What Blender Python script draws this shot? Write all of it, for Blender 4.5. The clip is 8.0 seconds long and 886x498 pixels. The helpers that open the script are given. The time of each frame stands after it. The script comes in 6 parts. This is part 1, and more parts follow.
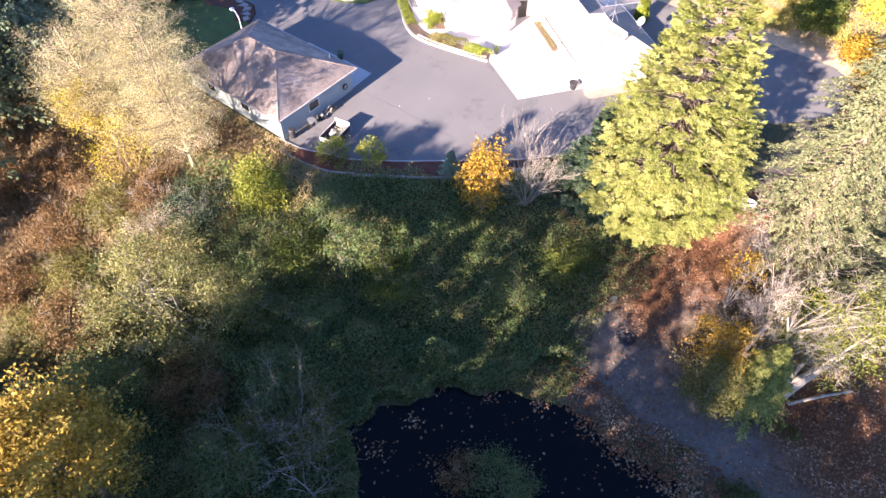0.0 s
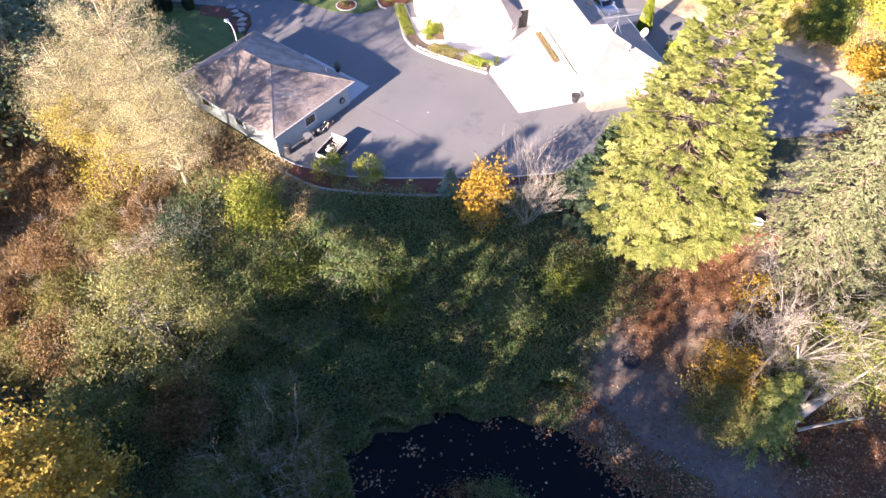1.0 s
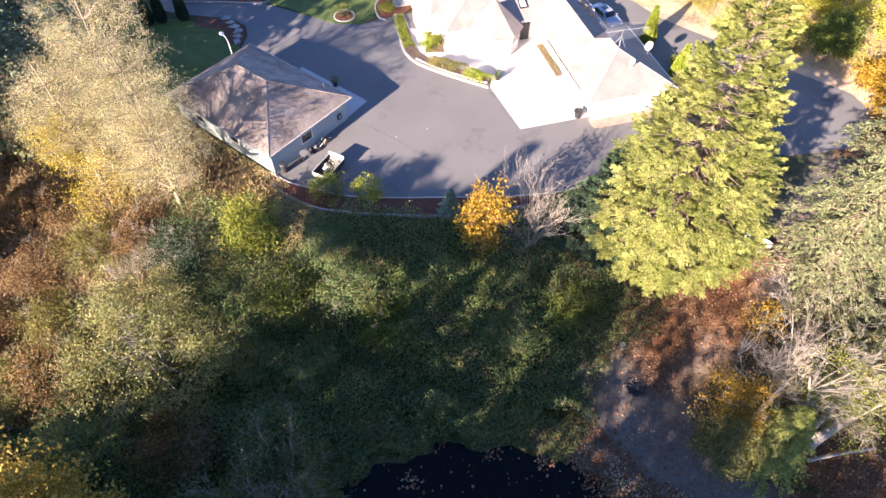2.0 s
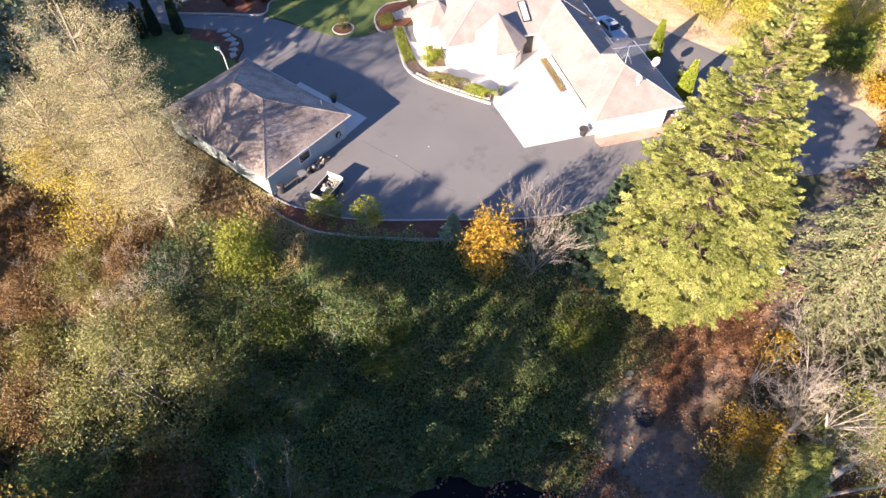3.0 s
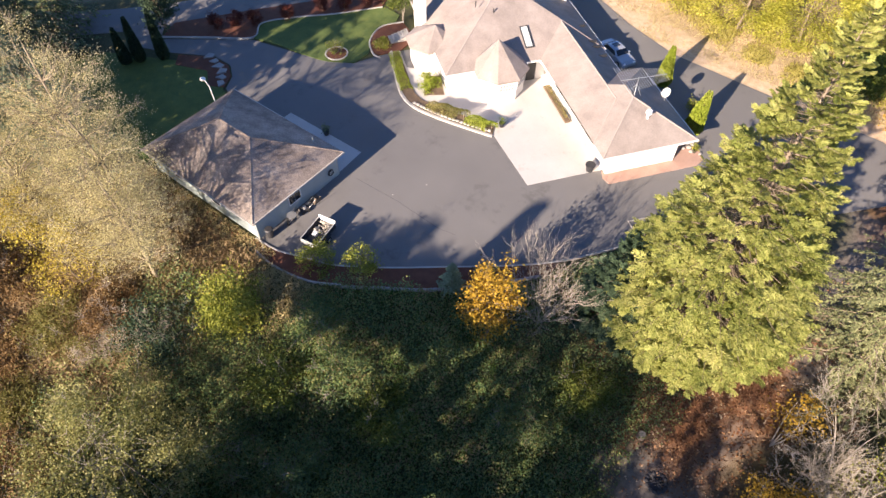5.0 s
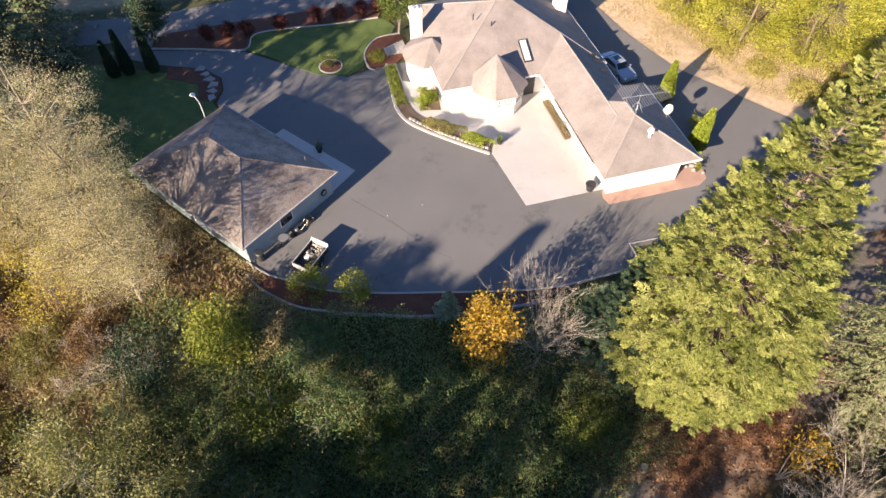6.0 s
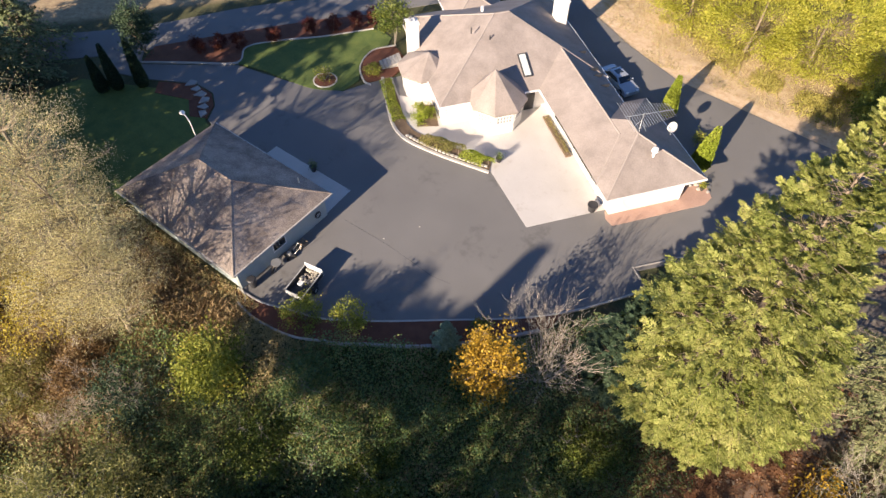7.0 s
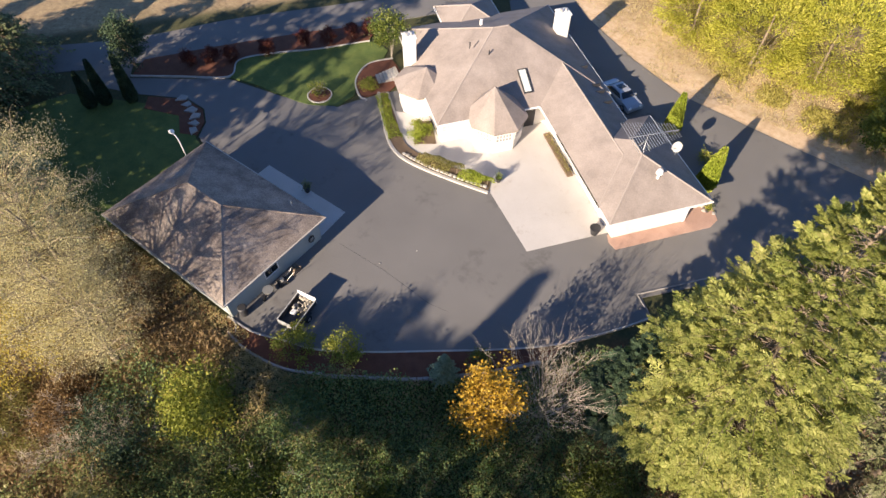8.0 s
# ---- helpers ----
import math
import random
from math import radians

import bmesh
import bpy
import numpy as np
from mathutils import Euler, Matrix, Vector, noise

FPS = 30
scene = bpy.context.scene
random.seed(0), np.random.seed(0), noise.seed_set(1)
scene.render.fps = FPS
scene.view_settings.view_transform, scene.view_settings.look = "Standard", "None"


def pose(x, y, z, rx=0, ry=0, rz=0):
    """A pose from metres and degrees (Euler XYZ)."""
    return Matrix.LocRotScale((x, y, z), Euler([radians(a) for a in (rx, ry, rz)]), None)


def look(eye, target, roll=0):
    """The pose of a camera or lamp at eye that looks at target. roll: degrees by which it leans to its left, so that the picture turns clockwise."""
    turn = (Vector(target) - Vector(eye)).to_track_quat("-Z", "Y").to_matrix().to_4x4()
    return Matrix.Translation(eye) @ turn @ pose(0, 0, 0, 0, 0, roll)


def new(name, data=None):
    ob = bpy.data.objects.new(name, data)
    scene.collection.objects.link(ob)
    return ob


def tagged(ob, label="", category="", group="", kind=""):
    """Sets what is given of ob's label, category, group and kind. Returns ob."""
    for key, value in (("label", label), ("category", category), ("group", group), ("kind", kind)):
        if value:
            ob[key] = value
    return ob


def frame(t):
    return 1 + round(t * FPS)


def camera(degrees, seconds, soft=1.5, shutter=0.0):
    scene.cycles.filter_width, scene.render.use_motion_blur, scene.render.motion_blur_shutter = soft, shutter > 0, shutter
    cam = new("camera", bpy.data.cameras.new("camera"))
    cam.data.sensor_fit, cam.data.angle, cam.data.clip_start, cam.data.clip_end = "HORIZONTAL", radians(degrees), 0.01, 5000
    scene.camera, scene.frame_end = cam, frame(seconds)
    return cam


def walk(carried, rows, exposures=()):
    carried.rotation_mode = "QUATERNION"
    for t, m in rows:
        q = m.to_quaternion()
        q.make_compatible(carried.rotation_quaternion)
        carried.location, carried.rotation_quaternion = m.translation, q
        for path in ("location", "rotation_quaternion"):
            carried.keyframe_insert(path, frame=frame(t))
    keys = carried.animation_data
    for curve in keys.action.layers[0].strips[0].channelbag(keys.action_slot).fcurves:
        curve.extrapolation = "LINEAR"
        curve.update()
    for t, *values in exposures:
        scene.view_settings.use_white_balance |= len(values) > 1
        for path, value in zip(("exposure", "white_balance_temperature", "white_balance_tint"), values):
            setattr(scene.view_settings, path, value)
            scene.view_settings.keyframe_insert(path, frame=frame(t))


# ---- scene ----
cam = camera(71.2, 8.0, soft=1.5)
PATH = [
    (0, (1.376, 0.156, 39.703), (0.614, 1.146, 38.141), 0.1),
    (0.5, (0.771, 1.079, 39.759), (0.008, 2.066, 38.196), 0.0),
    (1, (0.095, 2.03, 39.794), (-0.667, 3.016, 38.23), -0.1),
    (1.5, (-0.621, 2.992, 39.913), (-1.381, 3.976, 38.346), -0.1),
    (3, (-3.233, 5.849, 40.008), (-3.988, 6.835, 38.441), 0.1),
    (3.5, (-4.141, 6.872, 40.088), (-4.893, 7.857, 38.518), 0.1),
    (4, (-4.996, 7.947, 40.078), (-5.748, 8.932, 38.508), 0.1),
    (4.5, (-5.731, 9.007, 40.096), (-6.482, 9.99, 38.524), 0.0),
    (6, (-7.833, 12.229, 40.236), (-8.574, 13.209, 38.658), 0.2),
    (6.5, (-8.664, 13.301, 40.31), (-9.4, 14.282, 38.729), 0.2),
    (7, (-9.475, 14.392, 40.374), (-10.206, 15.37, 38.79), 0.3),
    (7.5, (-10.277, 15.458, 40.378), (-11.003, 16.436, 38.792), 0.4),
    (8, (-11.135, 16.641, 40.44), (-11.857, 17.617, 38.851), 0.5),
]
EXPOSURES = [(0, 2.37, 6350, 26), (1.5, 2.23, 6450, 24), (3, 1.94, 6650, 20), (4.5, 1.68, 6750, 18), (6, 1.45, 6850, 15), (8, 1.28, 6950, 13)]
walk(cam, [(t, look(eye, target, roll)) for t, eye, target, roll in PATH], EXPOSURES)

# ---- light: low autumn sun from behind the camera, clear sky ----
SUN_ELEV, SUN_AZ = 21.8, 87.8   # degrees; the way the shadows point, from +x
world = bpy.data.worlds.new("sky")
scene.world = world
world.use_nodes = True
sky = world.node_tree.nodes.new("ShaderNodeTexSky")
sky.sky_type = "NISHITA"
sky.sun_disc = False
sky.sun_elevation = radians(SUN_ELEV)
sky.sun_rotation = radians(90 - SUN_AZ + 180)
sky.air_density, sky.dust_density, sky.ozone_density = 0.7, 0.3, 6.0
world.node_tree.nodes["Background"].inputs["Strength"].default_value = 0.088
world.node_tree.links.new(sky.outputs["Color"], world.node_tree.nodes["Background"].inputs["Color"])
sun_data = bpy.data.lights.new("sun", "SUN")
sun_data.energy, sun_data.angle, sun_data.color = 5.0, radians(0.5), (1.0, 0.865, 0.7)
sun = new("sun", sun_data)
_h = Vector((math.cos(radians(SUN_AZ)) * math.cos(radians(SUN_ELEV)), math.sin(radians(SUN_AZ)) * math.cos(radians(SUN_ELEV)), -math.sin(radians(SUN_ELEV))))
sun.matrix_world = look(-100 * _h, (0, 0, 0))

# ---- materials ----
def rgb(c):
    return (c[0], c[1], c[2], 1.0)


class Nodes:
    """A small node material builder."""

    def __init__(self, name):
        self.m = bpy.data.materials.new(name)
        self.m.use_nodes = True
        self.t = self.m.node_tree
        self.bsdf = self.t.nodes["Principled BSDF"]
        self.out = self.t.nodes["Material Output"]

    def n(self, kind, **values):
        node = self.t.nodes.new(kind)
        for k, v in values.items():
            if k in node.inputs:
                node.inputs[k].default_value = v
        return node

    def link(self, a, b):
        self.t.links.new(a, b)

    def ramp(self, fac, stops):
        r = self.n("ShaderNodeValToRGB")
        while len(r.color_ramp.elements) < len(stops):
            r.color_ramp.elements.new(0.5)
        for e, (p, c) in zip(r.color_ramp.elements, stops):
            e.position, e.color = p, rgb(c)
        self.link(fac, r.inputs[0])
        return r.outputs[0]

    def noise(self, scale, detail=4.0, rough=0.6, coord=None):
        x = self.n("ShaderNodeTexNoise", Scale=scale, Detail=detail, Roughness=rough)
        self.link(coord or self.coord(), x.inputs["Vector"])
        return x.outputs["Fac"]

    def coord(self):
        if not hasattr(self, "_c"):
            self._c = self.n("ShaderNodeNewGeometry").outputs["Position"]
        return self._c

    def mix(self, fac, a, b, blend="MIX"):
        x = self.t.nodes.new("ShaderNodeMix")
        x.data_type, x.blend_type = "RGBA", blend
        for sock, v in ((x.inputs[0], fac), (x.inputs[6], a), (x.inputs[7], b)):
            if isinstance(v, (int, float)):
                sock.default_value = v
            elif isinstance(v, tuple):
                sock.default_value = rgb(v)
            else:
                self.link(v, sock)
        return x.outputs[2]

    def bump(self, height, strength=0.3, distance=0.02):
        b = self.n("ShaderNodeBump", Strength=strength, Distance=distance)
        self.link(height, b.inputs["Height"])
        self.link(b.outputs[0], self.bsdf.inputs["Normal"])


def surface(name, colour, colour2, rough=0.8, big=0.4, fine=8.0, bump=0.2, metal=0.0, dark=None, dark_at=0.62):
    """Two colours mixed by noise at two scales, with fine relief, and stains where dark is given."""
    k = Nodes(name)
    a = k.noise(big, 3)
    f = k.noise(fine, 5, 0.7)
    mid = k.n("ShaderNodeMath")
    mid.operation = "ADD"
    k.link(a, mid.inputs[0])
    k.link(f, mid.inputs[1])
    half = k.n("ShaderNodeMath")
    half.operation = "MULTIPLY"
    half.inputs[1].default_value = 0.5
    k.link(mid.outputs[0], half.inputs[0])
    col = k.ramp(half.outputs[0], [(0.32, colour), (0.68, colour2)])
    if dark:
        s = k.ramp(k.noise(big * 2.3, 6, 0.75), [(dark_at, (0, 0, 0)), (dark_at + 0.16, (1, 1, 1))])
        col = k.mix(s, col, dark)
    k.link(col, k.bsdf.inputs["Base Color"])
    k.bsdf.inputs["Roughness"].default_value = rough
    k.bsdf.inputs["Metallic"].default_value = metal
    if bump:
        k.bump(f, bump, 0.03)
    return k.m


def leaf_material(name, stops, through_=0.35, gloss=0.25):
    """Leaves: each one of its own tint, with light that shines through."""
    k = Nodes(name)
    g = k.n("ShaderNodeNewGeometry")
    patch = k.noise(0.35, 2)
    add = k.n("ShaderNodeMath")
    add.operation = "MULTIPLY_ADD"
    add.inputs[1].default_value = 0.6
    k.link(g.outputs["Random Per Island"], add.inputs[0])
    sc = k.n("ShaderNodeMath")
    sc.operation = "MULTIPLY_ADD"
    sc.inputs[1].default_value, sc.inputs[2].default_value = 1.1, -0.35
    k.link(patch, sc.inputs[0])
    k.link(sc.outputs[0], add.inputs[2])
    col = k.ramp(add.outputs[0], stops)
    k.link(col, k.bsdf.inputs["Base Color"])
    k.bsdf.inputs["Roughness"].default_value = 1 - gloss * 1.6
    k.bsdf.inputs["Specular IOR Level"].default_value = gloss
    tr = k.n("ShaderNodeBsdfTranslucent")
    k.link(col, tr.inputs["Color"])
    mx = k.n("ShaderNodeMixShader", Fac=through_)
    k.link(k.bsdf.outputs[0], mx.inputs[1])
    k.link(tr.outputs[0], mx.inputs[2])
    k.link(mx.outputs[0], k.out.inputs["Surface"])
    return k.m


def shingle_material(name, c1, c2, c3, row=0.16, tab=1.0):
    """Asphalt roofing: courses by height, tabs broken up by fine noise, moss and stains at large scale."""
    k = Nodes(name)
    sep = k.n("ShaderNodeSeparateXYZ")
    k.link(k.coord(), sep.inputs[0])
    z = k.n("ShaderNodeMath")
    z.operation = "MULTIPLY"
    z.inputs[1].default_value = 1 / (row * 0.45)
    k.link(sep.outputs[2], z.inputs[0])
    fr = k.n("ShaderNodeMath")
    fr.operation = "FRACT"
    k.link(z.outputs[0], fr.inputs[0])
    run = k.n("ShaderNodeMapping")
    run.inputs["Scale"].default_value = (1.0, 1.0, 0.22)
    k.link(k.coord(), run.inputs["Vector"])
    col = k.ramp(k.noise(0.5, 7, 0.68, run.outputs[0]), [(0.33, c1), (0.5, c2), (0.67, c3)])
    tabs = k.ramp(k.noise(9.0, 2, 0.5), [(0.35, (0.72, 0.72, 0.72)), (0.65, (1.12, 1.12, 1.12))])
    col = k.mix(tab, col, tabs, "MULTIPLY")
    line = k.ramp(fr.outputs[0], [(0.0, (0.7, 0.7, 0.7)), (0.16, (1, 1, 1))])
    col = k.mix(0.6 * tab, col, line, "MULTIPLY")
    k.link(col, k.bsdf.inputs["Base Color"])
    k.bsdf.inputs["Roughness"].default_value = 0.9
    k.bump(fr.outputs[0], 0.25, 0.02)
    return k.m


M_ASPHALT = surface("asphalt", (0.128, 0.124, 0.121), (0.205, 0.197, 0.189), 0.85, 0.1, 14.0, 0.15, dark=(0.1, 0.096, 0.091), dark_at=0.56)
M_CONCRETE = surface("concrete", (0.46, 0.43, 0.40), (0.58, 0.55, 0.52), 0.8, 0.3, 10, 0.1, dark=(0.38, 0.33, 0.29), dark_at=0.58)
M_KERB = surface("kerb_concrete", (0.36, 0.34, 0.31), (0.54, 0.51, 0.47), 0.8, 1.2, 14, 0.2)
M_STONE = surface("wall_block", (0.27, 0.25, 0.23), (0.42, 0.39, 0.36), 0.85, 2.0, 12, 0.3)
M_BARK_MULCH = surface("bark_mulch", (0.10, 0.034, 0.02), (0.19, 0.075, 0.042), 0.95, 1.2, 22, 0.7)
M_WALL = surface("white_siding", (0.66, 0.64, 0.61), (0.74, 0.72, 0.69), 0.6, 0.6, 6, 0.05)
M_GARAGE_WALL = surface("pale_siding", (0.33, 0.39, 0.39), (0.41, 0.46, 0.455), 0.6, 0.5, 6, 0.05)
M_TRIM = surface("white_trim", (0.78, 0.77, 0.74), (0.82, 0.81, 0.79), 0.45, 1, 8, 0.03)
M_ROOF_G = shingle_material("garage_shingles", (0.15, 0.12, 0.103), (0.265, 0.218, 0.188), (0.38, 0.32, 0.275))
M_ROOF_H = shingle_material("house_shingles", (0.235, 0.2, 0.18), (0.295, 0.25, 0.225), (0.345, 0.295, 0.265), tab=0.35)
M_RIDGE = surface("pale_ridge_shingles", (0.29, 0.25, 0.225), (0.36, 0.31, 0.28), 0.9, 0.8, 9, 0.2)
M_BRICK = surface("red_paving", (0.36, 0.22, 0.17), (0.5, 0.33, 0.26), 0.9, 0.8, 9, 0.3)
M_BARK = surface("bark", (0.16, 0.12, 0.085), (0.28, 0.22, 0.16), 0.95, 1.5, 16, 0.6)
M_PALE_BARK = surface("pale_bark", (0.3, 0.25, 0.2), (0.5, 0.44, 0.36), 0.9, 1.5, 12, 0.4)
M_TWIG = surface("tan_twigs", (0.2, 0.16, 0.11), (0.33, 0.275, 0.195), 0.95, 1.5, 12, 0.4)
M_GREY_BARK = surface("grey_twigs", (0.22, 0.19, 0.16), (0.36, 0.32, 0.27), 0.95, 1.5, 12, 0.4)
M_DARK = surface("dark_plastic", (0.02, 0.02, 0.022), (0.05, 0.05, 0.055), 0.5, 1, 9, 0.1)
M_METAL = surface("grey_metal", (0.45, 0.45, 0.44), (0.6, 0.6, 0.59), 0.4, 1, 9, 0.05, metal=0.7)

M_LEAF_IVY = leaf_material("ivy_leaves", [(0.0, (0.07, 0.11, 0.06)), (0.3, (0.115, 0.195, 0.08)), (0.5, (0.19, 0.26, 0.085)), (0.7, (0.27, 0.275, 0.1)), (0.82, (0.27, 0.19, 0.1)), (1.0, (0.36, 0.29, 0.16))])
M_LEAF_CEDAR = leaf_material("cedar_sprays", [(0.0, (0.14, 0.18, 0.03)), (0.4, (0.3, 0.325, 0.085)), (0.75, (0.44, 0.435, 0.14)), (1.0, (0.56, 0.5, 0.2))], 0.38, 0.2)
M_LEAF_FIR = leaf_material("fir_needles", [(0.0, (0.06, 0.09, 0.045)), (0.5, (0.14, 0.175, 0.08)), (0.9, (0.25, 0.26, 0.13))], 0.2, 0.2)
# a lighter leaf variant: the strong sunlight is partly in its colour
M_LEAF_SUNNY = leaf_material("sunny_leaves", [(0.0, (0.25, 0.27, 0.04)), (0.4, (0.45, 0.45, 0.07)), (0.75, (0.6, 0.56, 0.12)), (1.0, (0.66, 0.58, 0.19))], 0.45, 0.2)
M_LEAF_HEMLOCK = leaf_material("hemlock_sprays", [(0.0, (0.085, 0.105, 0.05)), (0.5, (0.2, 0.215, 0.1)), (0.9, (0.35, 0.345, 0.18))], 0.25, 0.2)
M_LEAF_BROWN = leaf_material("brown_bracken", [(0.05, (0.085, 0.05, 0.024)), (0.4, (0.19, 0.115, 0.05)), (0.75, (0.31, 0.2, 0.095)), (0.95, (0.42, 0.31, 0.16))], 0.3, 0.15)
M_LEAF_BIRCH = leaf_material("birch_leaves", [(0.05, (0.34, 0.29, 0.14)), (0.35, (0.56, 0.5, 0.25)), (0.75, (0.7, 0.63, 0.36)), (0.95, (0.72, 0.62, 0.26))], 0.45, 0.3)
M_LEAF_OLIVE = leaf_material("willow_leaves", [(0.05, (0.10, 0.105, 0.03)), (0.4, (0.2, 0.195, 0.055)), (0.75, (0.33, 0.29, 0.10)), (0.95, (0.44, 0.34, 0.14))], 0.4, 0.3)
M_LEAF_WILLOW = leaf_material("pale_willow_leaves", [(0.05, (0.11, 0.125, 0.04)), (0.4, (0.23, 0.235, 0.075)), (0.75, (0.37, 0.35, 0.135)), (0.95, (0.46, 0.4, 0.19))], 0.4, 0.3)
M_LEAF_YELLOW = leaf_material("yellow_maple_leaves", [(0.05, (0.14, 0.09, 0.02)), (0.35, (0.34, 0.21, 0.03)), (0.7, (0.56, 0.35, 0.04)), (0.95, (0.62, 0.44, 0.1))], 0.4, 0.25)
M_LEAF_LIME = leaf_material("lime_leaves", [(0.05, (0.1, 0.135, 0.02)), (0.4, (0.24, 0.27, 0.045)), (0.75, (0.35, 0.36, 0.07)), (0.95, (0.52, 0.41, 0.09))], 0.4, 0.25)
M_LEAF_SHRUB = leaf_material("shrub_leaves", [(0.05, (0.05, 0.085, 0.015)), (0.5, (0.13, 0.17, 0.03)), (0.9, (0.24, 0.25, 0.05))], 0.3, 0.3)
M_LEAF_CYPRESS = leaf_material("cypress_sprays", [(0.05, (0.15, 0.2, 0.02)), (0.5, (0.27, 0.33, 0.04)), (0.9, (0.4, 0.43, 0.08))], 0.3, 0.2)
M_LEAF_RED = leaf_material("dark_red_leaves", [(0.05, (0.05, 0.012, 0.012)), (0.5, (0.11, 0.03, 0.024)), (0.9, (0.2, 0.07, 0.04))], 0.25, 0.2)
M_LEAF_BLUE = leaf_material("blue_green_needles", [(0.0, (0.12, 0.17, 0.11)), (0.5, (0.2, 0.27, 0.17)), (0.9, (0.3, 0.36, 0.22))], 0.2, 0.2)
M_LEAF_LEMON = leaf_material("lemon_leaves", [(0.05, (0.25, 0.19, 0.03)), (0.4, (0.48, 0.38, 0.05)), (0.9, (0.64, 0.54, 0.12))], 0.4, 0.25)
M_LEAF_GOLD = leaf_material("golden_maple_leaves", [(0.05, (0.2, 0.13, 0.025)), (0.4, (0.42, 0.3, 0.05)), (0.9, (0.62, 0.48, 0.12))], 0.4, 0.25)
# evergreen leaves with the surrounding shade darkened into their colour
M_LEAF_SHADE = leaf_material("shaded_evergreen", [(0.0, (0.025, 0.045, 0.03)), (0.5, (0.055, 0.09, 0.05)), (0.9, (0.1, 0.14, 0.07))], 0.2, 0.2)
M_GRASS_DRY = leaf_material("dry_grass", [(0.05, (0.14, 0.09, 0.05)), (0.5, (0.28, 0.2, 0.11)), (0.9, (0.42, 0.32, 0.18))], 0.3, 0.15)
M_GRASS_PALE = leaf_material("meadow_grass", [(0.05, (0.3, 0.24, 0.11)), (0.5, (0.48, 0.4, 0.2)), (0.9, (0.6, 0.5, 0.28))], 0.3, 0.15)
M_LEAF_LEMON_GRASS = leaf_material("yellow_green_grass", [(0.05, (0.22, 0.19, 0.05)), (0.5, (0.38, 0.34, 0.09)), (0.9, (0.5, 0.42, 0.16))], 0.3, 0.15)
M_GRASS = leaf_material("green_grass", [(0.05, (0.03, 0.07, 0.012)), (0.5, (0.065, 0.125, 0.02)), (0.9, (0.14, 0.18, 0.04))], 0.3, 0.2)
M_LITTER = leaf_material("fallen_leaves", [(0.05, (0.09, 0.04, 0.02)), (0.35, (0.2, 0.085, 0.04)), (0.65, (0.33, 0.18, 0.09)), (0.95, (0.55, 0.44, 0.3))], 0.15, 0.25)


# ---- mesh helpers ----
def mesh_np(name, verts, faces, mat, smooth=False):
    """A mesh from arrays of vertices and of faces that all have the same number of corners."""
    me = bpy.data.meshes.new(name)
    verts, faces = np.asarray(verts, np.float32).reshape(-1, 3), np.asarray(faces, np.int32)
    n, c = faces.shape
    me.vertices.add(len(verts))
    me.vertices.foreach_set("co", verts.ravel())
    me.loops.add(n * c)
    me.loops.foreach_set("vertex_index", faces.ravel())
    me.polygons.add(n)
    me.polygons.foreach_set("loop_start", np.arange(0, n * c, c, dtype=np.int32))
    me.polygons.foreach_set("loop_total", np.full(n, c, np.int32))
    if smooth:
        me.polygons.foreach_set("use_smooth", np.ones(n, bool))
    me.update(calc_edges=True)
    me.materials.append(mat)
    return me


def thing(name, x, y, z, label, category, group="", turn=0.0):
    """An empty at a thing's base that parents its parts."""
    ob = new(name)
    ob.empty_display_size = 0.2
    ob.matrix_basis = pose(x, y, z, 0, 0, turn)
    return tagged(ob, label, category, group)


def part(name, data, mat, parent, label=""):
    """Links a bmesh or mesh as one mesh object under a thing or a part."""
    if isinstance(data, bmesh.types.BMesh):
        me = bpy.data.meshes.new(name)
        data.to_mesh(me)
        data.free()
        me.materials.append(mat)
        data = me
    ob = new(name, data)
    ob.parent = parent
    return tagged(ob, label)


def box(bm, x0, x1, y0, y1, z0, z1, bevel=0.0):
    """A bevelled block."""
    m = Matrix.LocRotScale(((x0 + x1) / 2, (y0 + y1) / 2, (z0 + z1) / 2), None, (x1 - x0, y1 - y0, z1 - z0))
    vs = bmesh.ops.create_cube(bm, size=1.0, matrix=m)["verts"]
    if bevel:
        es = list({e for v in vs for e in v.link_edges})
        bmesh.ops.bevel(bm, geom=es, offset=bevel, segments=2, affect="EDGES")
    return bm


def boxes(*rows, bevel=0.0):
    bm = bmesh.new()
    for r in rows:
        box(bm, *r, bevel=bevel)
    return bm


def cyl(bm, p, q, r0, r1=None, n=12):
    """A tapered round bar from p to q."""
    p, q = Vector(p), Vector(q)
    d = q - p
    m = Matrix.Translation((p + q) / 2) @ d.to_track_quat("Z", "Y").to_matrix().to_4x4()
    bmesh.ops.create_cone(bm, cap_ends=True, segments=n, radius1=r0, radius2=r0 if r1 is None else r1, depth=d.length, matrix=m)
    return bm


def slab(bm, outline, z0, z1):
    """A flat slab with the given outline."""
    top = [bm.verts.new((x, y, z1)) for x, y in outline]
    low = [bm.verts.new((x, y, z0)) for x, y in outline]
    f = bm.faces.new(top)
    n = len(outline)
    for i in range(n):
        bm.faces.new((low[i], low[(i + 1) % n], top[(i + 1) % n], top[i]))
    bm.faces.new(low[::-1])
    bmesh.ops.recalc_face_normals(bm, faces=bm.faces[:])
    bmesh.ops.triangulate(bm, faces=[f])
    return bm


